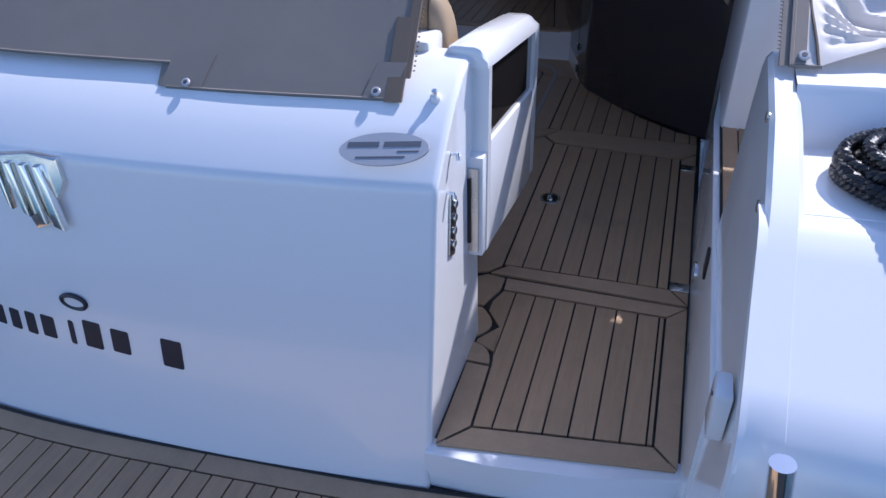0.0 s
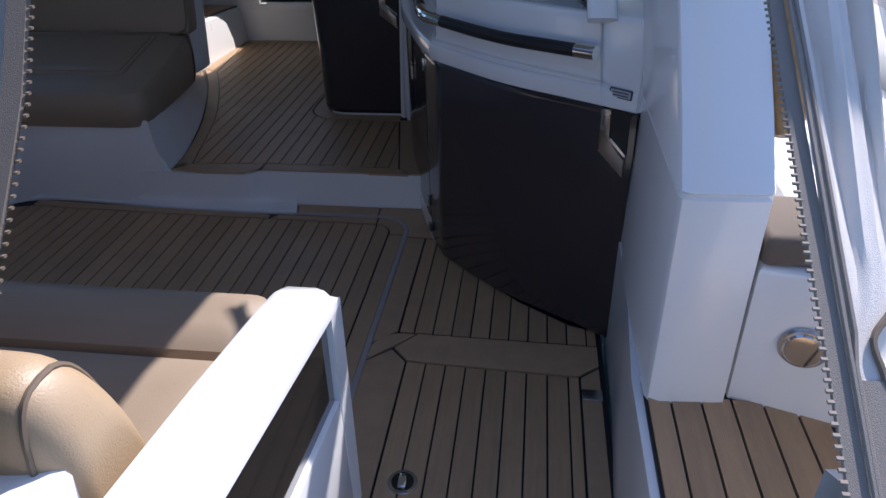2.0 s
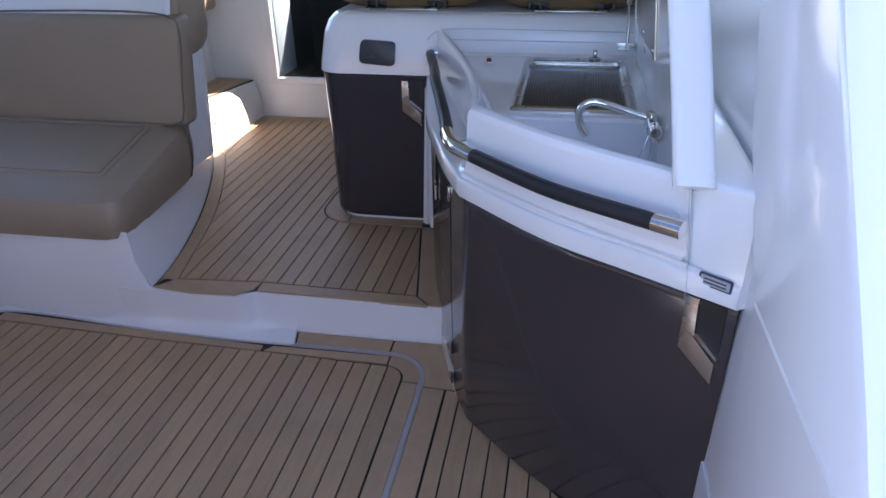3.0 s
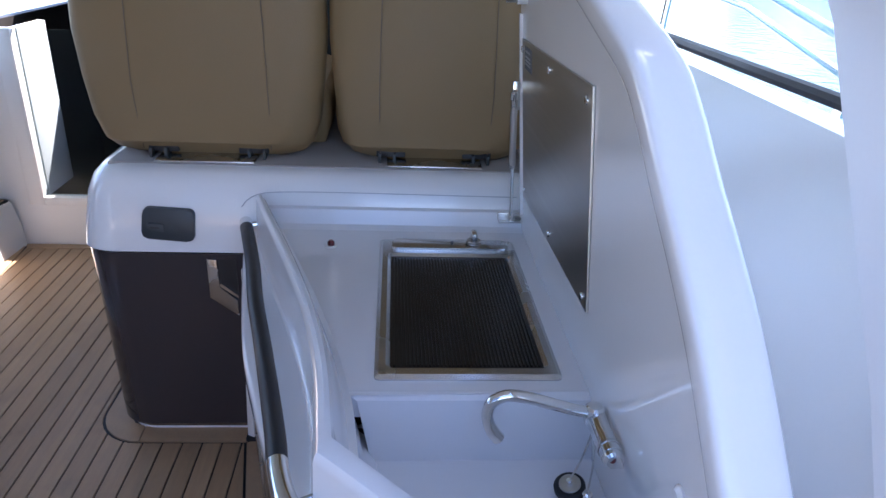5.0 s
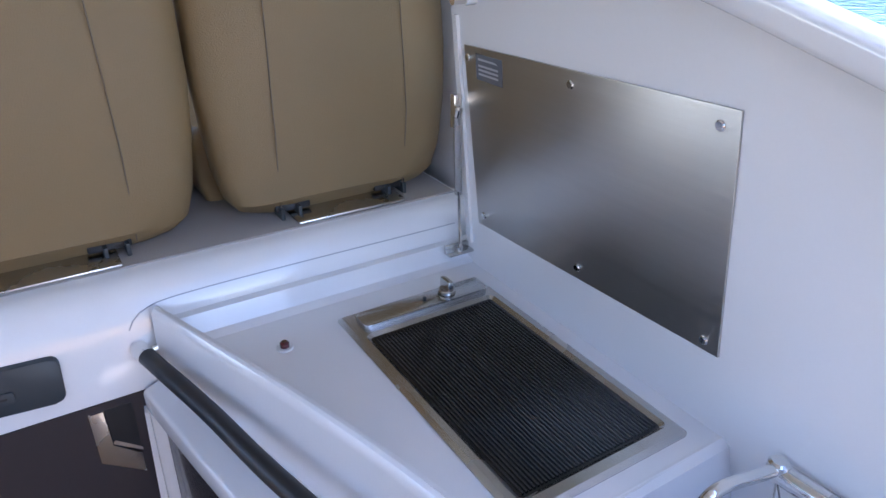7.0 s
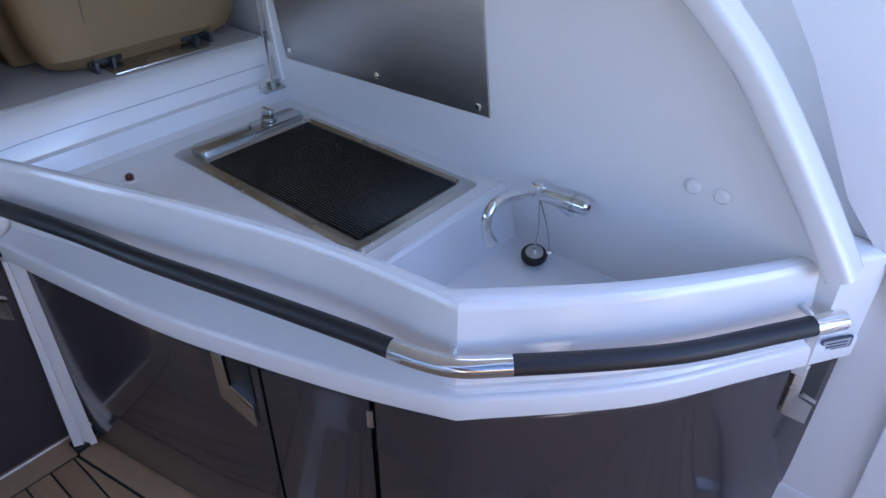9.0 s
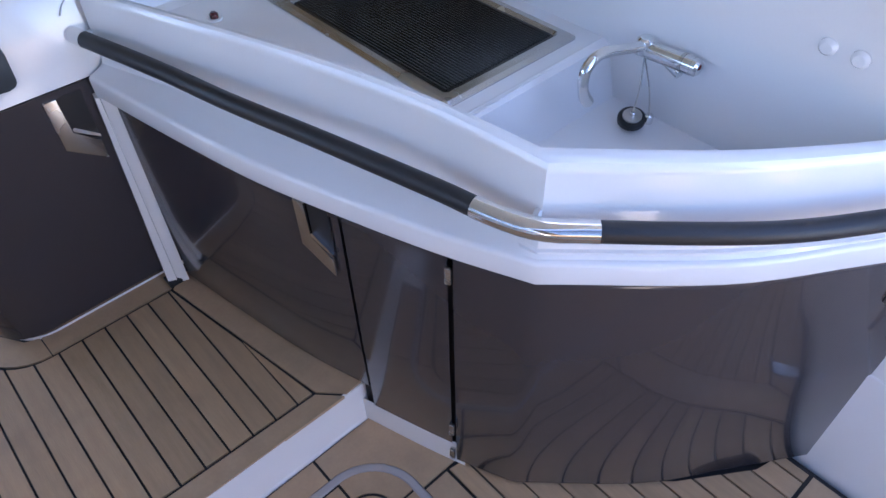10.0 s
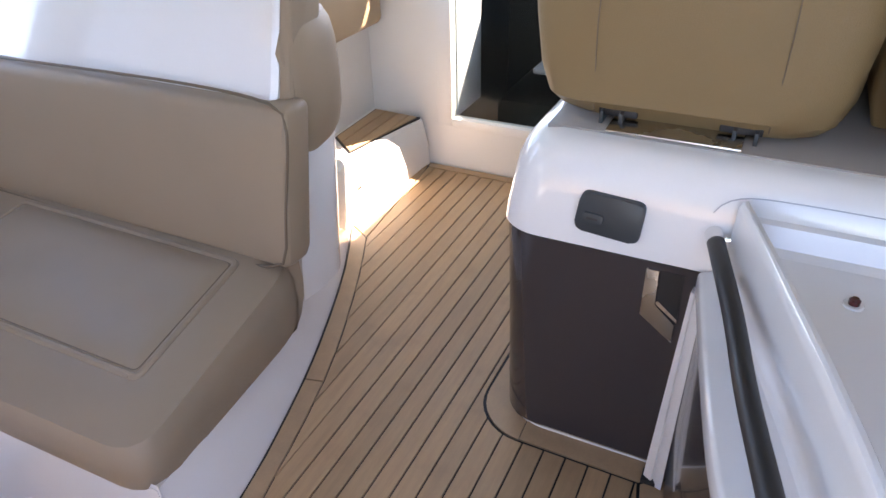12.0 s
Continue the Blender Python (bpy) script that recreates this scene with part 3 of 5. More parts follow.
white = loft([base_ring(0.012, 0.754), base_ring(0.0, 0.760), base_ring(0.004, 0.80), base_ring(0.02, 0.90), base_ring(0.035, 0.94), base_ring(0.055, 0.962), base_ring(0.08, 0.970)], closed_v=True, cap=True)
part("base_moulding", white, GEL, helm)
part("seat_tray", prism([(-0.865, 4.405), (0.262, 4.395), (0.262, 5.2), (-0.865, 5.2)], 0.955, 0.9745, 0.004), NONSLIP, helm, "grey non-slip tray")
cup = loft([base_ring(0.045, UP + 0.008), base_ring(0.030, UP + 0.012), base_ring(0.018, UP + 0.03), base_ring(0.012, 0.5), base_ring(0.006, 0.734), base_ring(0.006, 0.753)], closed_v=True, cap=True)
cupboard = part("cupboard", cup, DARK, helm, "dark gloss cupboard")
part("kick_plate", prism([(x, y) for x, y, z in base_ring(0.035, 0)], UP - 0.02, UP + 0.009), GEL, helm)

# ---- port lounge: base, seat and back as large forms ----
lounge = thing("lounge_seat", "beige vinyl lounge seat on a white moulded base", "sofa")
BASE_EDGE = [(-1.385, 3.66, 0), (-1.402, 3.836, 0), (-1.47, 4.12, 0), (-1.545, 4.36, 0), (-1.70, 4.75, 0), (-1.838, 5.02, 0)]
be = curve(BASE_EDGE, 30)
rows = [[(p.x - d, p.y, z) for p in be] for z, d in ((UP - 0.02, 0.0), (UP + 0.01, 0.0), (0.25, 0.045), (0.345, 0.05), (0.35, 0.3))]
part("base", loft(rows), GEL, lounge)
part("base_front", loft([[(-1.382, 3.668, UP - 0.03), (-1.424, 3.662, 0.25), (-1.430, 3.662, 0.36)], [(-1.60, 3.64, 0.0), (-1.60, 3.645, 0.30), (-1.6, 3.66, 0.36)], [(-2.0, 3.66, 0.0), (-2.0, 3.67, 0.30), (-2.0, 3.66, 0.36)], [(-2.11, 3.60, 0.0), (-2.1, 3.62, 0.3), (-2.1, 3.62, 0.36)], [(-2.16, 3.4, 0.0), (-2.15, 3.4, 0.3), (-2.14, 3.4, 0.36)], [(-2.16, 1.6, 0.0), (-2.15, 1.6, 0.3), (-2.14, 1.6, 0.36)]]), GEL, lounge)


def cushion(corners, radius, z0, z1, soft, name, parent, mat, label="", lift=0.010):
    """An upholstered slab with round corners and shoulders and a slightly crowned top."""
    rings = []
    for d, f in ((soft * 0.5, 0.0), (soft * 0.12, 0.25), (0.0, 0.5), (soft * 0.1, 0.78), (soft * 0.45, 0.94), (soft * 1.1, 1.0)):
        rings.append([(x, y, z0 + (z1 - z0) * f) for x, y in round_poly(shrink(corners, d), max(0.004, radius - d * 0.5))])
    rings.append([(x, y, z1 + lift) for x, y in round_poly(shrink(corners, soft * 2.4), 0.02)])
    rings.append([(x, y, z1 + lift * 1.2) for x, y in round_poly(shrink(corners, soft * 3.4), 0.01)])
    return part(name, loft(rings, closed_v=True, cap=True), mat, parent, label)


def round_poly(poly, r, n=5):
    """Rounds the corners of a polygon in plan."""
    out = []
    for i, b in enumerate(poly):
        a, b, c = Vector(poly[i - 1]), Vector(b), Vector(poly[(i + 1) % len(poly)])
        p, q = b + (a - b).normalized() * r, b + (c - b).normalized() * r
        for k in range(n + 1):
            t = k / n
            w = p.lerp(b, t).lerp(b.lerp(q, t), t)
            out.append((w.x, w.y))
    return out


SEAT_POLY = [(-1.415, 3.625), (-1.468, 4.22), (-1.52, 4.33), (-2.75, 4.33), (-2.75, 3.605)]
seat = cushion(SEAT_POLY, 0.10, 0.335, 0.478, 0.035, "seat_cushion", lounge, VINYL)


def tip_up(ob):
    """The seat rises towards its back."""
    for v in ob.data.vertices:
        v.co.z += 0.135 * max(0, v.co.y - 3.66) * max(0.0, min(1.0, (v.co.z - 0.335) / 0.14))


tip_up(seat)
pad = [(-1.565, 3.785), (-1.60, 4.175), (-2.42, 4.175), (-2.42, 3.785)]
tip_up(part("seat_pad", loft([[(x, y, zz) for x, y in round_poly(shrink(pad, d), 0.02)] for d, zz in ((0.0, 0.482), (0.004, 0.490), (0.012, 0.4955), (0.05, 0.500), (0.09, 0.501))], closed_v=True, cap=True), VINYL, lounge, "raised stitched centre panel"))
pr = round_poly(pad, 0.02)
tip_up(part("seat_roll", tube([(x, y, 0.4860) for x, y in pr + pr[:1]], 0.0115, 10), VINYL, lounge, "rolled edge of the panel"))
pi_ = round_poly(shrink(pad, 0.012), 0.016)
tip_up(part("seat_seam", tube([(x, y, 0.4945) for x, y in pi_ + pi_[:1]], 0.0016, 5), PIPING, lounge))


def slab_back(name, x0, x1, y, z0, z1, thick, rake, parent, mat, soft=0.03):
    """An upright upholstered panel that faces aft, leaning forward by rake."""
    outline = [(x0, z0), (x1, z0), (x1, z1), (x0, z1)]
    rings = []
    for d, f in ((soft * 0.3, 1.0), (0.0, 0.8), (0.0, 0.35), (soft * 0.15, 0.12), (soft * 0.5, 0.02), (soft * 1.2, -0.02), (soft * 3, -0.05), (soft * 4.5, -0.055)):
        q_ = round_poly(shrink(outline, d), max(0.006, soft - d * 0.4), 6)
        rings.append([(x, y + f * thick + (z - z0) * rake, z) for x, z in q_])
    return part(name, loft(rings, closed_v=True, cap=True), mat, parent)


slab_back("backrest", -2.75, -1.455, 4.20, 0.552, 0.958, 0.10, 0.20, lounge, VINYL, 0.028)
bead = [(-2.7, 4.295, 0.960), (-1.50, 4.293, 0.958), (-1.466, 4.285, 0.935), (-1.462, 4.228, 0.70), (-1.466, 4.20, 0.585), (-1.49, 4.194, 0.566), (-2.7, 4.194, 0.562)]
part("piping", tube(curve(bead, 60), 0.004, 6), PIPING, lounge, "brown piping")
# white shell above the back, and the forward seat behind it
shell = thing("seat_shell", "white moulded seat back with beige padded end", "seat back")
rings = []
for x in (-2.75, -2.2, -1.6, -1.530, -1.516):
    ins = 0.012 if x == -1.516 else 0.0
    rings.append([(x, 4.315 + ins, 0.95), (x, 4.33 + ins, 0.985), (x - 0.01, 4.43 + ins, 1.30), (x - 0.015, 4.455, 1.36), (x - 0.015, 4.49 - ins, 1.37), (x - 0.01, 4.52 - ins, 1.33), (x, 4.44 - ins, 0.95)])
part("shell", loft(rings, closed_v=True, cap=True), GEL, shell)
part("padded_end", loft([[(x, 4.335 + d, 0.945), (x, 4.47 - d, 0.945), (x + 0.0, 4.55 - d, 1.30), (x, 4.53, 1.36), (x, 4.44, 1.36)] for x, d in ((-1.514, 0.0), (-1.500, 0.0), (-1.491, 0.006), (-1.487, 0.018))], closed_v=True, cap=True), VINYL, shell, "beige vinyl padded edge")
fwd = thing("companion_seat", "beige vinyl companion seat with curved bolster", "seat")
b_line = curve([(-1.478, 4.352, 0), (-1.466, 4.44, 0), (-1.474, 4.53, 0), (-1.53, 4.60, 0), (-1.72, 4.65, 0)], 24)
rings = []
for i, p in enumerate(b_line):
    t_ = (b_line[min(i + 1, 24)] - b_line[max(i - 1, 0)]).normalized()
    w_ = Vector((t_.y, -t_.x, 0))
    e_ = min(1, min(i, 24 - i) / 4.0)
    r_ = 0.62 + 0.38 * math.sqrt(1 - (1 - e_) ** 2)
    ring = []
    for k in range(16):
        a_ = 2 * math.pi * k / 16
        ca, sa = math.cos(a_), math.sin(a_)
        ring.append(tuple(p + w_ * (0.052 * r_ * math.copysign(abs(ca) ** 0.75, ca) - 0.05) + Vector((0, 0, 0.950 + 0.0018 * i + (0.176 - 0.0012 * i) * r_ * math.copysign(abs(sa) ** 0.7, sa)))))
    rings.append(ring)
part("bolster", loft(rings, closed_v=True, cap=True), VINYL, fwd)
cushion([(-1.56, 4.56), (-1.60, 4.70), (-1.75, 4.76), (-2.6, 4.76), (-2.6, 4.56)], 0.04, 0.74, 0.90, 0.03, "seat_cushion", fwd, VINYL)
part("seat_plinth", loft([[(p.x - 0.075, p.y, 0.33) for p in b_line] + [(-2.5, 4.70, 0.33)], [(p.x - 0.035, p.y, 0.79) for p in b_line] + [(-2.5, 4.70, 0.79)], [(p.x - 0.045, p.y, 0.84) for p in b_line] + [(-2.5, 4.70, 0.84)]]), GEL, fwd)
# lounge base outer face continues up to the companion seat
part("base_upper", loft([[(p.x - 0.048, p.y, 0.34) for p in be[14:]], [(p.x - 0.03, p.y, 0.80 - 0.40 * max(0, min(1, (p.y - 4.66) / 0.34)) ** 1.5) for p in be[14:]], [(p.x - 0.07, p.y, 0.805 - 0.40 * max(0, min(1, (p.y - 4.66) / 0.34)) ** 1.5) for p in be[14:]]]), GEL, lounge)

# ---- forward bulkhead, companionway door and side step ----
BW = 5.665
wall_bulk = part("wall_bulkhead", prism([(-2.7, 0.1), (-1.76, 0.1), (-1.76, 0.90), (-1.76, 1.05), (-2.7, 1.05)], 0, 0.05, to=lambda a, b, c: (a, BW + c, b)), WHITE)
tagged(wall_bulk, "cream forward bulkhead beside the cabin door", "wall", kind="structure")
tagged(part("wall_sill", prism([(-1.76, 0.1), (-0.5, 0.1), (-0.5, 0.345), (-1.76, 0.345)], 0, 0.05, to=lambda a, b, c: (a, BW + c, b)), WHITE), "cream sill below the cabin door", "wall", kind="structure")
tagged(part("wall_port", prism([(4.9, 0.1), (5.70, 0.1), (5.70, 1.05), (4.9, 1.05)], 0, 0.05, to=lambda a, b, c: (-2.09 - c, a, b)), WHITE), "cream port side wall at the helm", "wall", kind="structure")
tagged(part("wall_port_aft", box((-2.75, 1.3, -0.1), (-2.70, 4.95, 0.98), 0.01), GEL), "white port coaming of the cockpit", "wall", kind="structure")
# added out of view: canvas and clear vinyl cut the skylight from port
canopy_side = thing("canopy_side", "unseen canvas canopy side with clear window, added to dim port light", "canopy", kind="structure")
for lo_, hi_ in (((-2.745, 1.5, 0.98), (-2.735, 4.1, 1.12)), ((-2.745, 1.5, 1.80), (-2.735, 4.1, 1.94)), ((-2.745, 1.5, 1.12), (-2.735, 1.7, 1.80)), ((-2.745, 3.9, 1.12), (-2.735, 4.1, 1.80))):
    part("canvas", box(lo_, hi_, 0.002), CANVAS, canopy_side)
part("clear_window", box((-2.742, 1.7, 1.12), (-2.739, 3.9, 1.80)), VINYL_CLEAR, canopy_side, "clear vinyl window")
tagged(part("wall_dash", box((-0.55, BW, 0.1), (0.62, BW + 0.06, 1.0), 0.01), WHITE), "cream dash panel ahead of the helm", "wall", kind="structure")
# added dark filler that hides the bright sky between the chairs
dash = thing("dash_console", "dark panel and wheel added to darken the gap between the helm chairs", "console")
part("panel", prism([(5.40, 0.96), (5.664, 0.96), (5.664, 1.64), (5.60, 1.64), (5.50, 1.42), (5.44, 1.25)], -0.72, 0.30, to=lambda a, b, c: (c, a, b)), OUTLET, dash)
part("wheel_rim", tube([(-0.55 + 0.17 * math.cos(2 * math.pi * k / 32), 5.34 + 0.05 * math.sin(2 * math.pi * k / 32), 1.22 + 0.16 * math.sin(2 * math.pi * k / 32)) for k in range(33)], 0.016, 8), BLACK, dash, "black steering wheel")
part("wheel_column", tube([(-0.55, 5.45, 1.20), (-0.55, 5.34, 1.22)], 0.035, 12), BLACK, dash)
door_1 = thing("door_1", "cabin door of dark glass in a white frame", "door", kind="structure")
part("frame", box((-1.76, BW - 0.012, 0.345), (-1.69, BW + 0.04, 1.12), 0.006), WHITE, door_1)
part("jamb", box((-1.72, BW + 0.042, 0.375), (-1.685, BW + 0.30, 1.12), 0.004), GEL, door_1, "sunlit white jamb")
part("frame", box((-0.86, BW - 0.012, 0.345), (-0.80, BW + 0.04, 1.12), 0.006), WHITE, door_1)
part("threshold", box((-1.69, BW - 0.014, 0.345), (-0.86, BW + 0.04, 0.385), 0.006), WHITE, door_1)
pane = part("pane", box((-1.69, BW + 0.012, 0.378), (-0.86, BW + 0.018, 1.12)), PANE, door_1, "clear door glass")
pane.visible_shadow = False
# cabin shade is painted: every lining part takes the near-black colour
cabin = thing("cabin_interior", "cabin behind the door, its dimness put into the lining colour", "cabin", kind="structure")
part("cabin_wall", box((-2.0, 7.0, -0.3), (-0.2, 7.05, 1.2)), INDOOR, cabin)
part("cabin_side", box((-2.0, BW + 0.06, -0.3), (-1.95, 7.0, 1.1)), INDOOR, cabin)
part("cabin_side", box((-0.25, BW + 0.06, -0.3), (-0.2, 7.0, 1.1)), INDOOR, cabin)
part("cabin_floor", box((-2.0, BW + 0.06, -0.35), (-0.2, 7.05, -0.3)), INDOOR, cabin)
# added roof out of view, left open to port for sun on jamb and step
part("unseen_cabin_roof", box((-1.21, BW + 0.06, 1.2), (-0.2, 7.05, 1.25)), INDOOR, cabin)
part("unseen_cabin_roof", box((-2.0, 6.35, 1.2), (-1.212, 7.05, 1.25)), INDOOR, cabin)
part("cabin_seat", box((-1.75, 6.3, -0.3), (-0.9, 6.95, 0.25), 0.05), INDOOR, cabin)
part("cabin_table", box((-1.5, 6.15, 0.45), (-0.95, 6.55, 0.48), 0.01), LABEL, cabin, "grey cabin table top")

side_box = thing("boarding_step", "white moulded step with a small teak tread", "step")
part("body", loft([[(-1.785, 4.88, UP - 0.01), (-1.838, 5.025, UP - 0.01), (-1.808, 5.655, UP - 0.01)], [(-1.80, 4.88, 0.24), (-1.85, 5.06, 0.24), (-1.812, 5.655, 0.24)], [(-1.83, 4.90, 0.40), (-1.90, 5.14, 0.36), (-1.83, 5.64, 0.36)], [(-1.87, 4.92, 0.41), (-1.925, 5.17, 0.372), (-1.845, 5.64, 0.372)], [(-2.09, 4.95, 0.41), (-2.09, 5.30, 0.372), (-2.09, 5.66, 0.372)]]), WHITE, side_box)
tp = [(-1.925, 5.185), (-1.838, 5.635), (-2.075, 5.648), (-2.07, 5.30)]
part("tread_base", prism(tp, 0.365, 0.374), CAULK, side_box, "black tread edging")
for k in range(4):
    a0, a1 = -2.07 + 0.06 * k, -2.07 + 0.06 * (k + 1)
    q_ = clip(clip(shrink(tp, 0.008), 0, a1, True), 0, a0, False)
    if len(q_) > 2:
        board(q_, 0.379, side_box)
part("hole_trim", disc((-1.853, 5.13, 0.25), (1, -0.1, 0.1), 0.020, 0.004, 0.001), CHROME, side_box, "small steel vent")
handle = thing("grab_bar", "black grab bar on the cream bulkhead", "grab bar")
part("bar", tube(curve([(-1.93, BW - 0.002, 0.93), (-1.93, BW - 0.04, 0.95), (-1.93, BW - 0.045, 1.15), (-1.93, BW - 0.002, 1.2)], 16), 0.012, 10), BLACK, handle)
pad2 = thing("side_cushion", "tan vinyl bolster on the port side", "cushion")
part("pad", box((-2.09, 5.05, 0.78), (-1.98, 5.62, 1.0), 0.03, 3), VINYL_TAN, pad2)

# ---- helm seats ----
def helm_seat(x0, x1):
    """A bucket seat seen from behind: a tall padded back, hinge bars and a plate below it."""
    s = thing("helm_chair", "tan vinyl helm chair on steel hinges", "chair", ((x0 + x1) / 2, 4.47, 0.975), group="helm chairs")
    w = (x1 - x0) / 2
    rings = []
    prof = [(0.0, 0.70, 0.00), (0.012, 0.80, -0.012), (0.04, 0.875, -0.022), (0.10, 0.93, -0.03), (0.20, 0.97, -0.036), (0.32, 1.0, -0.036), (0.45, 0.995, -0.03), (0.60, 0.95, -0.01), (0.75, 0.86, 0.03), (0.85, 0.74, 0.06), (0.88, 0.60, 0.075)]
    for z, f, y in prof:
        hw, ring = w * f, []
        depth = 0.16 if 0.02 < z < 0.85 else 0.12
        for k in range(28):
            a_ = 2 * math.pi * k / 28
            ca, sa = math.cos(a_), math.sin(a_)
            px = hw * math.copysign(abs(ca) ** 0.42, ca)
            py = depth / 2 * math.copysign(abs(sa) ** 0.6, sa)
            wr = 0.004 * math.sin(px * 40 + z * 17) * math.sin(z * 23) + 0.0025 * math.sin(z * 61 + px * 22)
            ring.append((px, y + 0.07 + py + wr + 0.16 * z * 0.25, z + 0.004))
        rings.append(ring)
    part("backrest", loft(rings, closed_v=True, cap=True), VINYL_CHAIR, s)
    for fx in (-0.52, 0.52):
        seam = [(w * fx * (1 + 0.02 * math.sin(z * 9)) , -0.016 - 0.034 * min(1, z / 0.2) + 0.04 * z + (0.03 if z > 0.65 else 0) * (z - 0.6) * 4, z + 0.004) for z in [0.02 + 0.045 * j for j in range(12)]]
        part("seam", tube(seam, 0.0014, 5), PIPING, s)
    cushion([(-w * 0.99, 0.13), (w * 0.99, 0.13), (w * 0.99, 0.62), (-w * 0.99, 0.62)], 0.03, 0.003, 0.19, 0.04, "seat_cushion", s, VINYL_CHAIR)
    part("slide_plate", box((-0.130, -0.070, 0.0005), (0.130, 0.40, 0.006), 0.002), STEEL, s, "satin steel slide plate")
    for fx in (-0.15, -0.11, 0.11, 0.15):
        part("hinge_bracket", box((fx - 0.004, -0.03, 0.0), (fx + 0.004, 0.05, 0.026), 0.001), OUTLET, s)
    part("hinge_bar", tube([(-0.165, 0.012, 0.020), (0.165, 0.012, 0.020)], 0.004, 8), BLACK, s, "dark hinge rod")
    part("hinge_block", box((-0.16, -0.012, 0.012), (-0.08, 0.03, 0.034), 0.003), BLACK, s)
    part("hinge_block", box((0.08, -0.012, 0.012), (0.16, 0.03, 0.034), 0.003), BLACK, s)
    return s


helm_seat(-0.937, -0.290)
helm_seat(-0.286, 0.287)

# ---- fittings of helm base and bar ----
outlet = thing("hatch_cover", "charcoal plastic socket cover on the seat base", "socket cover")
op = round_poly([(-0.765, 0.802), (-0.630, 0.792), (-0.625, 0.878), (-0.755, 0.885)], 0.018, 4)
fy = lambda a, b, c: (a, 4.302 + 0.115 * max(0, b - 0.78) - c, b)
part("cover", prism(op, -0.01, 0.012, 0.004, to=fy), OUTLET, outlet)
part("latch", prism(round_poly([(-0.748, 0.822), (-0.705, 0.819), (-0.703, 0.842), (-0.746, 0.845)], 0.008, 3), 0.012, 0.016, 0.001, to=fy), OUTLET, outlet)
part("slot", prism([(-0.738, 0.831), (-0.715, 0.830), (-0.715, 0.834), (-0.738, 0.835)], 0.016, 0.0165, to=fy), BLACK, outlet)


def corner_pull(owner, origin, right, out, scale=1.0):
    """An angled steel pull set into a door's corner, with the dark recess beside it."""
    o, r, n_ = Vector(origin), Vector(right).normalized(), Vector(out).normalized()
    up = Vector((0, 0, 1))
    m = lambda a, b, c: tuple(o + r * (a * scale) + up * (b * scale) + n_ * c)
    part("pull", prism([(0, 0), (0.027, 0), (0.027, -0.085), (0.075, -0.125), (0.075, -0.175), (0.0, -0.118)], 0.001, 0.007, 0.0015, to=m), STEEL, owner, "satin steel pull")
    part("pull_recess", prism([(0.030, 0.0), (0.078, 0.0), (0.078, -0.118), (0.030, -0.082)], 0.0005, 0.0025, to=m), BLACK, owner, "dark recess")
    part("pull_lip", prism([(0.030, -0.076), (0.034, -0.073), (0.078, -0.110), (0.078, -0.118), (0.030, -0.082)], 0.0025, 0.008, to=m), CHROME, owner, "polished steel lip")


corner_pull(cupboard, (-0.607, 4.308, 0.738), (1, 0, 0), (0, -1, 0), 0.98)
pi = min(range(N + 1), key=lambda i: abs(door_line[i].y - 3.745))
tt = (door_line[pi + 1] - door_line[pi - 1]).normalized()
corner_pull(side_door, (door_line[pi].x - 0.001, door_line[pi].y, 0.705), (tt.x, tt.y, 0), (tt.y, -tt.x, 0), 0.95)
pe = min(range(N + 1), key=lambda i: abs(door_line[i].x - 0.268))
te = (door_line[min(N, pe + 1)] - door_line[pe - 1]).normalized()
corner_pull(aft_door, (door_line[pe].x, door_line[pe].y, 0.708), (te.x, te.y, 0), (te.y, -te.x, 0), 0.98)
# white post where bar and seat base meet
trim = thing("corner_post", "white aluminium corner post between doors", "trim post")
part("post", loft([[(-0.535, 4.285, UP + 0.004), (-0.515, 4.274, UP + 0.004), (-0.511, 4.282, UP + 0.004), (-0.502, 4.266, UP + 0.004), (-0.488, 4.262, UP + 0.004), (-0.484, 4.315, UP + 0.004), (-0.53, 4.315, UP + 0.004)], [(-0.514, 4.286, 0.718), (-0.507, 4.279, 0.718), (-0.504, 4.284, 0.718), (-0.498, 4.270, 0.718), (-0.486, 4.258, 0.718), (-0.480, 4.315, 0.718), (-0.51, 4.315, 0.718)]], closed_v=True, cap=True), GEL, trim)
part("foot", box((-0.538, 4.268, UP), (-0.488, 4.31, UP + 0.012), 0.002), BLACK, trim)
# hinges at the seam, bumper dot and end label
ps = door_line[k_seam]
for z in (0.66, 0.16, 0.05):
    leaf = part("hinge", box((-0.006, -0.004, -0.02), (0.006, 0.008, 0.02), 0.002), STEEL, aft_door, "small steel hinge")
    leaf.matrix_basis = pose(ps.x - 0.002, ps.y - 0.004, z, 0, 0, -62)
plate = thing("maker_plate", "small grey engraved plate on the bar end", "label")
eo, er = Vector((0.262, 2.929, 0.745)), Vector((0.81, -0.58, 0)).normalized()
en = Vector((er.y, -er.x, 0))
pm = lambda a, b, c: tuple(eo + er * a + Vector((0, 0, b)) + en * c)
part("plate", prism(round_poly([(0, 0), (0.062, 0), (0.062, 0.024), (0, 0.024)], 0.004, 3), 0.0, 0.0035, to=pm), INK, plate)
part("face", prism(round_poly([(0.004, 0.003), (0.058, 0.003), (0.058, 0.021), (0.004, 0.021)], 0.002, 3), 0.0035, 0.0042, to=pm), LABEL, plate)
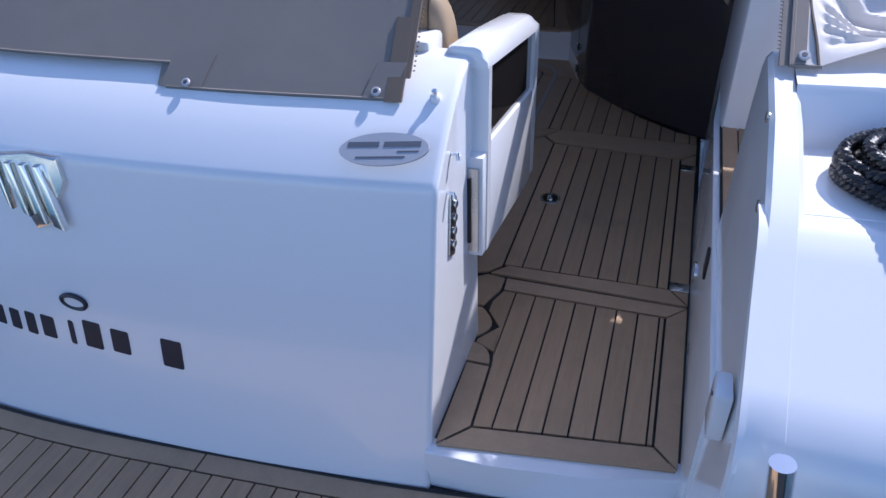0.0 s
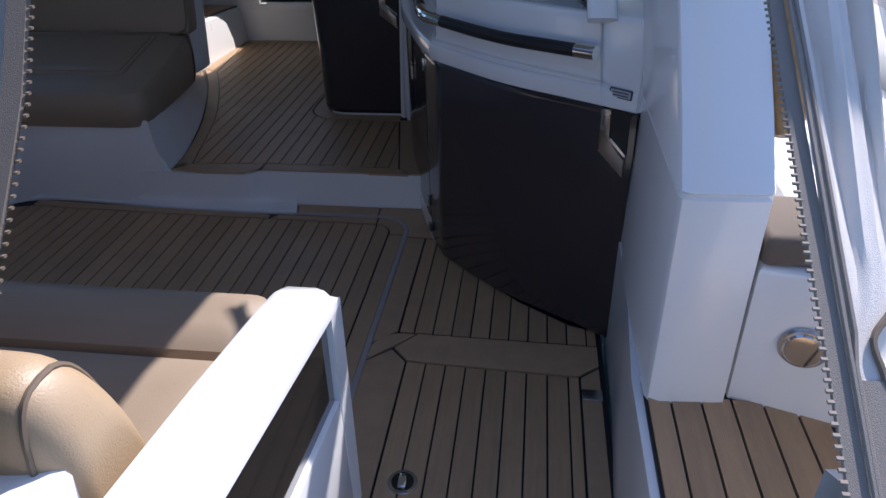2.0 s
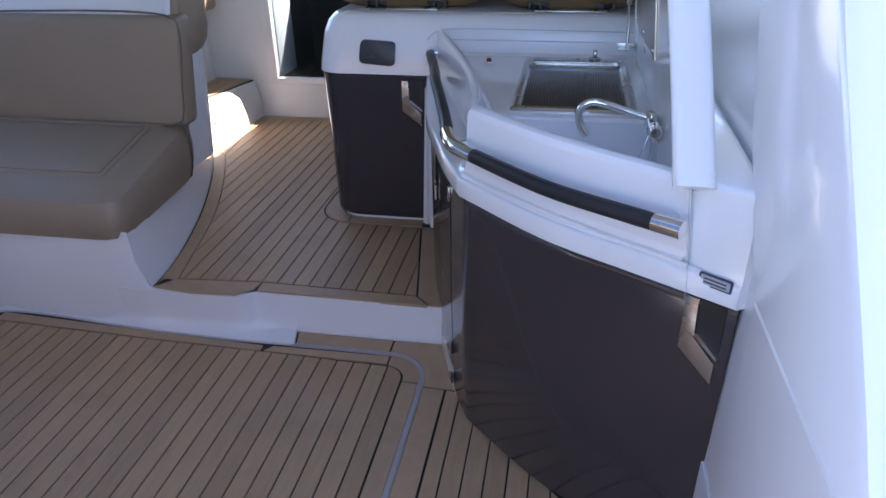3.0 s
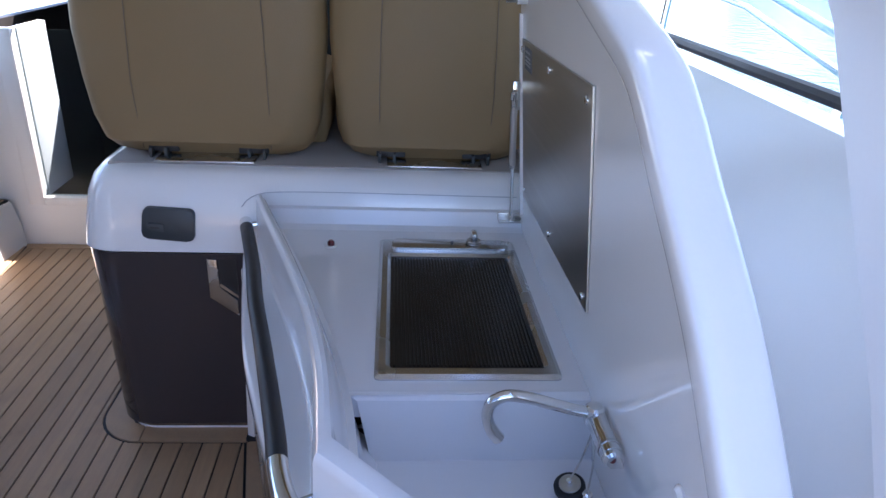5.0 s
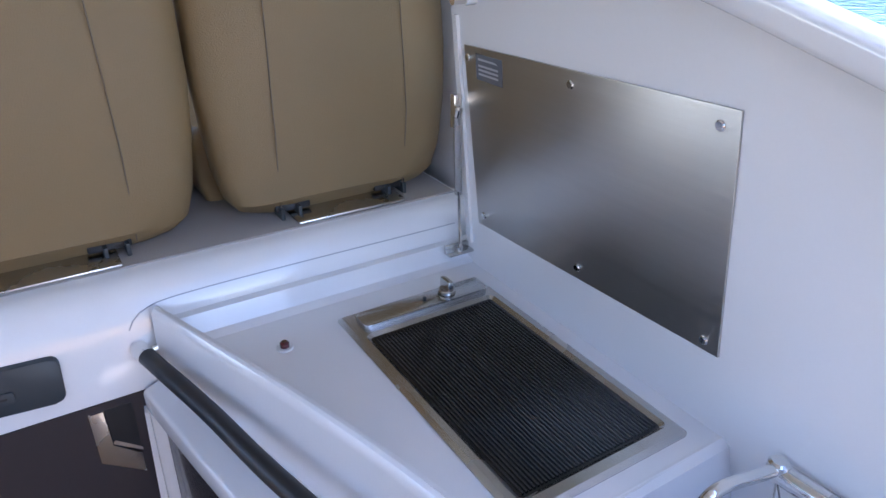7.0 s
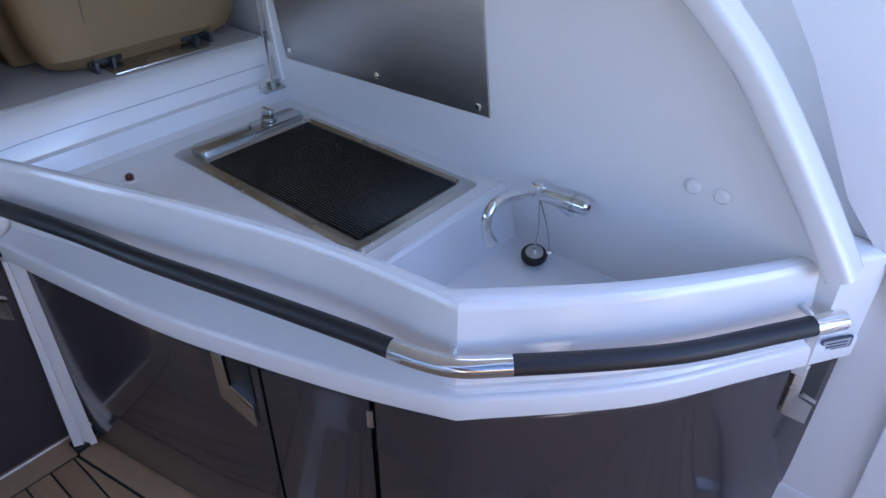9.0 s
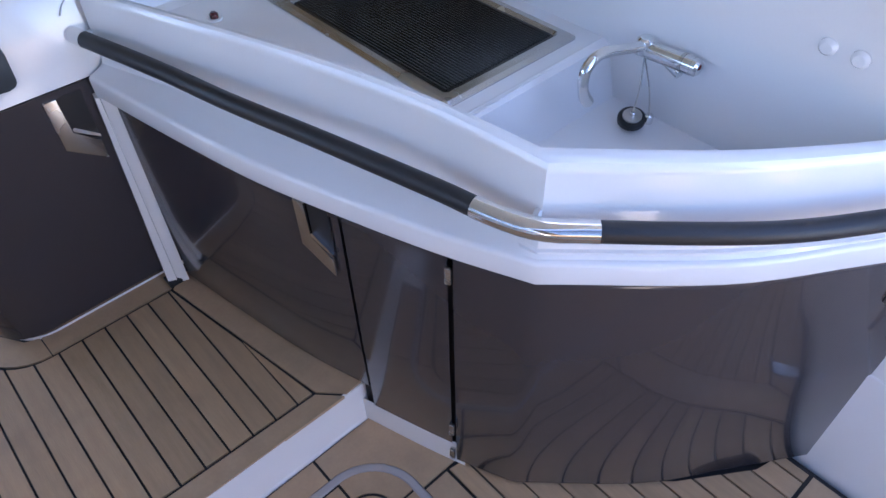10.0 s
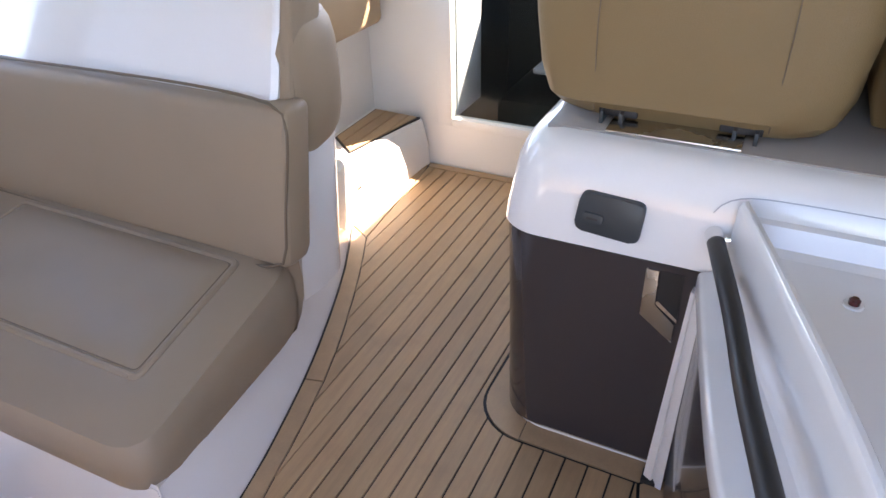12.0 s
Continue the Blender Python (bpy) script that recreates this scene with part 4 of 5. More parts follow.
for b0 in (0.0065, 0.0135):
    part("text_bar", box((0, 0, 0), (1, 1, 1)), INK, plate).matrix_basis = Matrix.Translation(pm(0.010, b0, 0.0043)) @ Matrix([[er.x * 0.042, en.x * 0.0004, 0, 0], [er.y * 0.042, en.y * 0.0004, 0, 0], [0, 0, 0.003, 0], [0, 0, 0, 1]])

# ---- grill, tap and other bar fittings ----
grill = thing("grill", "black ceramic grill plate in a brushed steel frame", "grill", (0, 0, 0))
gx0, gx1, gy0, gy1, gz = -0.143, 0.194, 3.606, 4.202, 0.8455
go = round_poly([(gx0, gy0), (gx1, gy0), (gx1, gy1), (gx0, gy1)], 0.012, 4)
gi = round_poly([(gx0 + 0.028, gy0 + 0.034), (gx1 - 0.028, gy0 + 0.034), (gx1 - 0.028, gy1 - 0.095), (gx0 + 0.028, gy1 - 0.095)], 0.008, 4)
part("frame", loft([[(x, y, gz - 0.006) for x, y in go], [(x, y, gz + 0.003) for x, y in go], [(x, y, gz + 0.009) for x, y in shrink(go, 0.008)], [(x, y, gz + 0.009) for x, y in shrink(gi, -0.008)], [(x, y, gz + 0.003) for x, y in gi]], closed_v=True), STEEL, grill, "brushed steel frame")
part("glass", prism(gi, gz - 0.004, gz + 0.0035), CERAMIC, grill, "black ridged ceramic plate")
for k in range(38):
    x_ = gx0 + 0.036 + k * (gx1 - gx0 - 0.072) / 37
    part("ridge", loft([[(x_ + 0.0024 * math.cos(a_), y_, gz + 0.003 + 0.0030 * math.sin(a_)) for a_ in [math.pi * q_ / 6 for q_ in range(7)]] for y_ in (gy0 + 0.040, gy1 - 0.101)]), CERAMIC, grill)
part("control_bar", prism(round_poly([(gx0 + 0.03, gy1 - 0.075), (gx1 - 0.02, gy1 - 0.075), (gx1 - 0.02, gy1 - 0.022), (gx0 + 0.03, gy1 - 0.022)], 0.012, 4), gz + 0.004, gz + 0.018, 0.003), STEEL, grill)
knob = part("knob", disc((0.089, gy1 - 0.046, gz + 0.020), (0, 0, 1), 0.019, 0.008, 0.002), STEEL, grill)
part("knob_grip", box((0.082, gy1 - 0.064, gz + 0.026), (0.096, gy1 - 0.028, gz + 0.050), 0.004), STEEL, knob)
part("pilot_light", disc((0.035, gy1 - 0.046, gz + 0.020), (0, 0, 1), 0.004, 0.003, 0.001, 10), INK, grill)
button = thing("drain_button", "dark red push button in a white bezel", "button")
part("bezel", disc((-0.263, 4.168, 0.845), (0, 0, 1), 0.016, 0.004, 0.0015), GEL, button)
part("lens", disc((-0.263, 4.168, 0.849), (0, 0, 1), 0.009, 0.012, 0.004), RED, button, "dark red lens")

tap = thing("folding_tap", "chrome folding tap on the sink wall", "tap")
part("body", tube(curve([(0.214, 3.482, 0.872), (0.211, 3.44, 0.875), (0.210, 3.372, 0.879)], 10), 0.0165, 16), CHROME, tap)
part("base_plate", tube([(0.229, 3.475, 0.866), (0.229, 3.375, 0.870)], 0.021, 14, flat=0.75), CHROME, tap)
part("lower_lug", tube([(0.222, 3.425, 0.862), (0.218, 3.395, 0.852)], 0.012, 12), CHROME, tap)
part("spout", tube(curve([(0.209, 3.470, 0.882), (0.185, 3.470, 0.886), (0.14, 3.470, 0.899), (0.10, 3.470, 0.911), (0.065, 3.470, 0.915), (0.044, 3.470, 0.903), (0.038, 3.470, 0.880), (0.047, 3.470, 0.850), (0.060, 3.470, 0.832)], 44), [0.0095] * 38 + [0.0098, 0.0102, 0.0106, 0.011, 0.011, 0.011, 0.011], 12), CHROME, tap)
part("swivel", disc((0.209, 3.470, 0.866), (0, 0, 1), 0.0155, 0.030, 0.004), CHROME, tap)
part("end_collar", tube([(0.2102, 3.394, 0.8775), (0.2102, 3.388, 0.878)], 0.0178, 16), STEEL, tap)
part("end_knob", disc((0.210, 3.374, 0.879), (0, -1, 0), 0.0155, 0.014, 0.004), CHROME, tap)
part("end_dot", disc((0.206, 3.362, 0.884), (-0.5, -1, 0.4), 0.006, 0.0015), RED, tap, "red dot")
plug = thing("sink_plug", "black rubber sink plug on a chain", "plug")
part("rubber", disc((0.183, 3.452, 0.742), (-0.25, -0.15, 1), 0.026, 0.012, 0.003), BLACK, plug)
part("cap", disc((0.181, 3.450, 0.754), (-0.25, -0.15, 1), 0.018, 0.003, 0.001), STEEL, plug)
part("eye", disc((0.180, 3.450, 0.757), (-0.25, -0.15, 1), 0.005, 0.008, 0.001, 10), CHROME, plug)
part("chain", tube(curve([(0.180, 3.450, 0.765), (0.195, 3.455, 0.80), (0.212, 3.468, 0.855)], 12), 0.0016, 6), STEEL, plug)
part("chain", tube(curve([(0.205, 3.43, 0.755), (0.212, 3.445, 0.80), (0.214, 3.468, 0.855)], 12), 0.0016, 6), STEEL, plug)
part("weight", disc((0.205, 3.43, 0.738), (0, 0, 1), 0.009, 0.018, 0.003), CHROME, plug)
cap = thing("screw_cap", "white round screw cap on the splash wall", "screw cap", group="screw caps")
part("cap", disc((0, 0, 0), (-1, 0, -0.13), 0.014, 0.008, 0.005), GEL, cap)
cap.matrix_basis = pose(splash_x(0, 0.989), 3.183, 0.989)
copy_thing(cap, pose(splash_x(0, 0.988), 3.135, 0.988))

steel = thing("steel_backplate", "brushed steel heat shield screwed to the splash wall", "panel")
sp_ = lambda a, b, c: (splash_x(0, b) - c - 0.001, a, b)
part("sheet", prism([(4.243, 1.348), (3.618, 1.365), (3.601, 0.989), (4.227, 0.965)], 0.0, 0.004, 0.001, to=sp_), BRUSHED, steel)
for y_, z_ in ((4.229, 1.326), (3.934, 1.333), (3.646, 1.339), (4.203, 0.992), (3.909, 1.001), (3.628, 1.006)):
    part("screw", disc(sp_(y_, z_, 0.004), (-1, 0, -0.13), 0.008, 0.004, 0.002, 14), CHROME, steel)
part("sticker", prism([(4.203, 1.338), (4.120, 1.338), (4.120, 1.288), (4.203, 1.288)], 0.004, 0.0048, to=sp_), GREY_INK, steel, "dark grey warning sticker")
for z_ in (1.330, 1.318, 1.310, 1.302):
    part("text_bar", prism([(4.195, z_), (4.132 + 0.01 * (z_ > 1.32), z_), (4.132, z_ - 0.004), (4.195, z_ - 0.004)], 0.0048, 0.0052, to=sp_), LABEL, steel)
strut = thing("gas_strut", "chrome gas strut on a steel foot", "strut")
part("foot_plate", box((0.165, 4.262, 0.876), (0.232, 4.285, 0.882), 0.001), STEEL, strut)
part("foot_back", box((0.165, 4.283, 0.876), (0.232, 4.287, 0.896), 0.001), STEEL, strut)
part("ball", disc((0.198, 4.272, 0.882), (0, 0, 1), 0.007, 0.014, 0.003), CHROME, strut)
part("rod", tube([(0.198, 4.272, 0.89), (0.189, 4.268, 1.03)], 0.0042, 10), CHROME, strut)
part("cylinder", tube([(0.189, 4.268, 1.025), (0.178, 4.262, 1.20)], 0.0085, 12), STEEL, strut)
part("end_ball", disc((0.175, 4.255, 1.205), (0, -0.3, 1), 0.010, 0.02, 0.004), CHROME, strut)
part("bracket", box((0.172, 4.262, 1.175), (0.192, 4.278, 1.245), 0.002), CHROME, strut)
lid_edge = thing("bar_lid", "white hinged bar lid folded open against the wall", "lid")
part("edge", prism([(4.262, 0.90), (4.275, 0.90), (4.275, 1.40), (4.262, 1.40)], -0.002, 0.006, to=sp_), GEL, lid_edge)
pin = thing("door_stop", "chrome stop pin on the splash wall", "pin")
part("pin", tube([(splash_x(0, 1.437), 4.207, 1.437), (splash_x(0, 1.437) - 0.048, 4.207, 1.436)], 0.009, 12), CHROME, pin)
part("collar", tube([(splash_x(0, 1.437) + 0.002, 4.207, 1.437), (splash_x(0, 1.437) - 0.022, 4.207, 1.4365)], 0.012, 12), GEL, pin)
# groove on the riser behind the counter
part("riser", loft([[(-0.45, 4.262, 0.842), (0.262, 4.262, 0.842)], [(-0.45, 4.285, 0.855), (0.262, 4.285, 0.855)], [(-0.45, 4.297, 0.880), (0.262, 4.297, 0.880)], [(-0.45, 4.3005, 0.890), (0.262, 4.3005, 0.890)], [(-0.45, 4.32, 0.892), (0.262, 4.32, 0.892)]]), GEL, bar)
part("joint_line", tube(curve([(-0.505, 4.310, 0.888), (-0.490, 4.320, 0.906), (-0.46, 4.327, 0.919), (-0.42, 4.329, 0.924), (0.22, 4.329, 0.924)], 40), 0.0014, 5), LABEL, bar)

# ---- aft bench ----
bench = thing("aft_bench", "taupe vinyl aft bench with tan rounded backrest", "bench")
part("bench_base", box((-2.1, 1.60, 0.0), (-0.40, 2.28, 0.41), 0.02), GEL, bench)
cushion([(-0.40, 1.74), (-0.40, 2.145), (-2.12, 2.145), (-2.12, 1.74)], 0.04, 0.40, 0.525, 0.03, "seat_cushion", bench, VINYL)
cushion([(-0.40, 2.147), (-0.42, 2.345), (-2.12, 2.345), (-2.12, 2.147)], 0.05, 0.40, 0.525, 0.02, "front_cushion", bench, VINYL)
rings = []
ends = [(-2.1, 1.0), (-1.6, 1.0), (-1.0, 1.0), (-0.46, 1.0), (-0.405, 0.995)] + [(-0.405 + 0.075 * math.sin(a), 0.60 + 0.395 * math.cos(a)) for a in [math.pi / 2 * k / 9 for k in range(1, 10)]]
for x, f in ends:
    ring = []
    for k in range(44):
        a_ = 2 * math.pi * k / 44
        ca, sa = math.cos(a_), math.sin(a_)
        zz = 0.66 + 0.245 * f * math.copysign(abs(sa) ** 0.75, sa)
        ring.append((x, 1.705 + 0.068 * f * math.copysign(abs(ca) ** 0.7, ca) - 0.10 * (zz - 0.66), zz))
    rings.append(ring)
part("backrest", loft(rings, closed_v=True, cap=True), VINYL_TAN, bench, "tan vinyl backrest")
part("piping", tube([Vector(p) + Vector((0.001, 0, 0)) for p in rings[7] + rings[7][:1]], 0.0035, 6), PIPING, bench, "brown piping")
part("coaming_end", box((-0.52, 1.56, 0.5), (-0.34, 1.66, 0.815), 0.012), GEL, bench)

# ---- boarding gate, swung open ----
gate = thing("boarding_gate", "white moulded boarding gate with smoked window", "gate")


def g(y, z, x):
    """Gate's own plane: along, up and out of its passage face; it falls towards its free end."""
    return (-0.213 + x, y, z - 0.165 * (y - 1.63))


cap_sec = [(-0.090, 0.752), (-0.094, 0.760), (-0.094, 0.784), (-0.087, 0.797), (-0.075, 0.802), (-0.030, 0.802), (-0.018, 0.798), (-0.010, 0.788), (-0.001, 0.768), (0.0, 0.755)]
rings = []
for y, d in ((1.560, 0.012), (1.564, 0.004), (1.574, 0.0), (1.80, -0.004), (2.0, -0.002), (2.065, 0.002), (2.092, 0.009), (2.108, 0.024), (2.113, 0.045)):
    rings.append([g(y, z - d * (1 if z > 0.77 else 0), x) for x, z in cap_sec])
part("cap", loft(rings, closed_v=True, cap=True), GEL, gate)
gp = lambda a, b, c: g(a, b, c)
part("post", prism([(1.572, 0.757), (1.545, 0.30), (1.575, 0.30), (1.594, 0.757)], -0.086, 0.0, to=gp), GEL, gate)
part("stile", prism([(2.058, 0.757), (2.045, 0.32), (2.095, 0.315), (2.112, 0.757)], -0.075, 0.0, to=gp), GEL, gate)
part("lower_panel", prism([(1.573, 0.30), (1.586, 0.583), (2.05, 0.593), (2.052, 0.315), (2.03, 0.298)], -0.075, 0.0, 0.004, to=gp), GEL, gate)
part("lower_lip", prism([(1.520, 0.295), (1.530, 0.555), (1.580, 0.565), (1.575, 0.295)], -0.075, -0.003, 0.004, to=gp), GEL, gate)
part("window", prism([(1.592, 0.762), (1.576, 0.580), (2.048, 0.590), (2.060, 0.752)], -0.03, -0.010, to=gp), SMOKED, gate, "smoked acrylic window")
part("latch_plate", prism([(1.509, 0.31), (1.519, 0.31), (1.529, 0.53), (1.519, 0.53)], -0.062, -0.012, to=gp), STEEL, gate, "steel latch plate")
part("latch_slot", prism([(1.507, 0.335), (1.510, 0.335), (1.518, 0.505), (1.515, 0.505)], -0.044, -0.028, to=gp), BLACK, gate)
part("hinge_gap", prism([(1.536, 0.56), (1.560, 0.56), (1.570, 0.755), (1.546, 0.755)], -0.085, -0.055, to=gp), BLACK, gate)

# ---- canopy curtain over the transom ----
def canvas_at(x, z, y0, slope, wobble):
    return y0 + slope * (z - 0.74) + 0.3 * wobble * math.sin(x * 9 + z * 4) * math.sin(z * 7 + x * 3)


def stern_share(z):
    """The curtain follows the rounded stern at its foot and straightens above."""
    return 0.95 - 0.6 * max(0, min(1, (z - 0.76) / 0.45))


def canvas_sheet(x_of, x_out, z0, z1, y0, slope, wob, hole=None, nx=40, nz=40, thick=0.003):
    bm = bmesh.new()
    grids = []
    for side_ in (0, thick):
        grid = []
        for j in range(nz + 1):
            z = z0 + (z1 - z0) * j / nz
            a_, b_ = x_of(z), x_out
            grid.append([bm.verts.new((a_ + (b_ - a_) * i / nx, canvas_at(a_ + (b_ - a_) * i / nx, z, y0, slope, wob) + side_ + stern_y(a_ + (b_ - a_) * i / nx) * stern_share(z), z)) for i in range(nx + 1)])
        grids.append(grid)
    for s_, grid in enumerate(grids):
        for j in range(nz):
            for i in range(nx):
                z, xm = z0 + (z1 - z0) * (j + 0.5) / nz, grid[j][i].co.x
                if z < 0.782 and xm < -0.885:
                    continue
                if hole and hole[0] < xm < hole[1] and hole[2] < z < hole[3]:
                    continue
                q_ = (grid[j][i], grid[j][i + 1], grid[j + 1][i + 1], grid[j + 1][i])
                bm.faces.new(q_ if s_ == 0 else q_[::-1])
    return bm


SL = 0.91
cur = thing("canopy_curtain", "taupe canvas curtain with clear window over the transom", "canopy curtain")
edge_x = lambda z: -0.358 - 0.05 * (z - 0.74) - 0.16 * max(0, z - 1.12)
part("canvas", canvas_sheet(edge_x, -2.6, 0.742, 2.0, 1.44, SL, 0.006, (-1.6, -0.458, 0.975, 1.9), 90, 62), CANVAS, cur)
win_b = canvas_sheet(lambda z: -0.44, -1.65, 0.955, 1.93, 1.443, SL, 0.006, None, 20, 20)
part("clear_window", win_b, VINYL_CLEAR, cur, "clear vinyl window")
hem = [(x, canvas_at(x, z, 1.436, SL, 0.006) + stern_y(x) * stern_share(z), z) for x, z in ((-0.462, 1.9), (-0.462, 1.5), (-0.462, 1.1), (-0.462, 0.978), (-0.60, 0.972), (-1.0, 0.972), (-1.5, 0.972))]
part("window_hem", tube(hem, 0.006, 6), CANVAS, cur)


def strip_on(x0, x1, z0, z1, lift, n_=12):
    rows_ = []
    for j in range(n_ + 1):
        z = z0 + (z1 - z0) * j / n_
        rows_.append([(x + (edge_x(z) - edge_x(0.74)), canvas_at(x, z, 1.44, SL, 0.006) + stern_y(x) * stern_share(z) - lift * e, z) for x, e in ((x0, 0), (x0 + 0.001, 1), (x1 - 0.001, 1), (x1, 0))])
    return loft(rows_)


part("edge_patch", strip_on(-0.392, -0.355, 0.738, 0.87, 0.006), CANVAS_BROWN, cur, "brown reinforcing patch")
part("zip_tape", strip_on(-0.366, -0.345, 0.775, 1.95, 0.005, 30), CANVAS_BROWN, cur, "brown zip tape")
bm = bmesh.new()
for k in range(150):
    z = 0.785 + k * 0.0076
    x = edge_x(z) + 0.016
    box((x - 0.0016, canvas_at(x, z, 1.431, SL, 0.006) - 0.0005, z - 0.0012), (x + 0.0020, canvas_at(x, z, 1.431, SL, 0.006) + 0.003, z + 0.0012), bm=bm)
part("zip_teeth", bm, PIPING, cur, "brass-coloured zip teeth", smooth=False)
# stitched foot hem that steps up away from the corner, and the corner patch
foot_z = lambda x: 0.741 if x > -0.885 else 0.781
for xa, xb in ((-0.362, -0.883), (-0.887, -2.5)):
    line_f = []
    for k in range(25):
        x = xa + (xb - xa) * k / 24
        z = foot_z(x)
        line_f.append((x, canvas_at(x, z, 1.4385, SL, 0.006) + stern_y(x) * stern_share(z), z))
    part("foot_hem", tube(line_f, 0.0035, 6), CANVAS, cur)
for x0, x1 in ((-0.44, -0.378), (-0.90, -0.80)):
    rows_ = []
    for z in (0.742, 0.77, 0.80):
        rows_.append([(x + 0.35 * (z - 0.742), canvas_at(x, z, 1.4375, SL, 0.006) + stern_y(x) * stern_share(z) - e, z) for x, e in ((x0, 0), (x0 + 0.001, 0.002), (x1 - 0.001, 0.002), (x1, 0))])
    part("stud_patch", loft(rows_), CANVAS, cur)


def stud(x, y, z, n_, name="press_stud", mat=CHROME):
    t_ = thing(name, "round metal press stud on the canvas", "press stud", group="press studs")
    part("ring", disc((x, y, z), n_, 0.0105, 0.004, 0.002, 16), LABEL, t_)
    part("eye", disc((x + n_[0] * 0.004, y + n_[1] * 0.004, z + n_[2] * 0.004), n_, 0.0052, 0.0006, 0.0, 12), INK, t_)
    return t_


NRM = (0, -0.62, 0.78)
stud(-0.410, 1.4445 + 0.95 * stern_y(-0.410), 0.754, NRM)
stud(-0.833, 1.4425 + 0.95 * stern_y(-0.833), 0.752, NRM)
peg = thing("turn_button", "small white canvas peg on the transom", "peg")
part("peg", disc((-0.290, 1.444, 0.738), (0, -0.3, 1), 0.011, 0.016, 0.004), GEL, peg)
part("pin", disc((-0.290, 1.440, 0.753), (0, -0.3, 1), 0.006, 0.012, 0.002), CHROME, peg)

# ---- marks on the transom ----
def tr_y(x, z):
    return 1.184 + 0.209 * z + stern_y(x)


badge = thing("dealer_badge", "oval silver sticker with dark lettering bars", "sticker")
bu = Vector((0, 0.71, 0.70)).normalized()
bo = Vector((-0.361, 1.342, 0.680))
br_, bn = Vector((0.995, 0.06, 0.04)).normalized(), Vector((0.0, -0.70, 0.714)).normalized()
bm_ = lambda a, b, c: tuple(bo + br_ * a + bu * b + bn * (c - 0.004) + Vector((0, stern_y(bo.x + a) - 0.0, 0)) )
oval = [(0.088 * math.cos(2 * math.pi * k / 40), 0.034 * math.sin(2 * math.pi * k / 40)) for k in range(40)]
part("oval", prism(oval, 0.0, 0.006, to=bm_), LABEL, badge)
for a0, a1, b0, b1 in ((-0.072, -0.010, 0.004, 0.015), (0.000, 0.072, 0.004, 0.015), (0.028, 0.070, -0.007, -0.004), (-0.052, 0.045, -0.019, -0.015)):
    part("text_bar", prism([(a0, b0), (a1, b0), (a1, b1), (a0, b1)], 0.006, 0.0066, to=bm_), GREY_INK, badge)
name_ = thing("boat_name", "dark navy lettering bars on the transom", "lettering")
for x0, x1, zb, zt, lean in ((-1.41, -1.385, 0.15, 0.205, 0), (-1.365, -1.335, 0.145, 0.20, 0), (-1.315, -1.285, 0.14, 0.20, 0), (-1.265, -1.225, 0.14, 0.20, 0), (-1.18, -1.165, 0.135, 0.20, 0), (-1.135, -1.085, 0.135, 0.208, 0), (-1.055, -1.005, 0.135, 0.198, 0), (-0.915, -0.86, 0.12, 0.195, 0)):
    part("text_bar", prism(round_poly([(x0, zb), (x1, zb - 0.004), (x1, zt - 0.004), (x0, zt)], 0.005, 3), -0.004, 0.0025, to=lambda a, b, c: (a, tr_y(a, b) - c, b)), NAVY, name_)
part("text_ring", tube([(-1.147 + 0.036 * math.cos(2 * math.pi * k / 28), tr_y(-1.147, 0.254) - 0.002, 0.254 + 0.020 * math.sin(2 * math.pi * k / 28)) for k in range(29)], 0.006, 6), NAVY, name_)
crest = thing("stern_badge", "polished steel fan-shaped badge on the transom", "badge")
part("base", prism([(-1.285, 0.608), (-1.18, 0.620), (-1.10, 0.616), (-1.092, 0.565), (-1.15, 0.46), (-1.195, 0.440), (-1.225, 0.505)], -0.004, 0.012, 0.005, to=lambda a, b, c: (a, tr_y(a, b) - c, b)), CHROME, crest)
for k in range(4):
    a0 = -1.275 + 0.040 * k
    part("fin", prism([(a0, 0.60), (a0 + 0.018, 0.602), (a0 + 0.036 + 0.012 * k * 0.5, 0.49 - 0.012 * k), (a0 + 0.026, 0.50 - 0.012 * k)], 0.012, 0.028, 0.005, to=lambda a, b, c: (a, tr_y(a, b) - c, b)), CHROME, crest)
catch = thing("gate_catch", "black slotted catch plate in a steel bezel", "latch")
cf = lambda a, b, c: (-0.2495 + c, a, b)
part("bezel", prism(round_poly([(1.362, 0.415), (1.40, 0.40), (1.425, 0.535), (1.385, 0.56)], 0.008, 3), 0.0, 0.004, to=cf), STEEL, catch)
part("slot", prism([(1.370, 0.425), (1.394, 0.414), (1.416, 0.53), (1.390, 0.546)], 0.004, 0.005, to=cf), BLACK, catch)
for k in range(4):
    part("roller", disc(cf(1.385 + 0.006 * k, 0.437 + 0.03 * k, 0.005), (1, 0, 0), 0.010, 0.006, 0.002, 12), CHROME, catch)
for y_, z_ in ((1.405, 0.645), (1.372, 0.572)):
    hk = thing("small_hook", "small chrome hook on the passage side", "hook", group="small hooks")
    part("hook", tube([cf(y_, z_, 0.0), cf(y_, z_, 0.014), cf(y_ - 0.004, z_ - 0.012, 0.016)], 0.0045, 8), CHROME, hk)

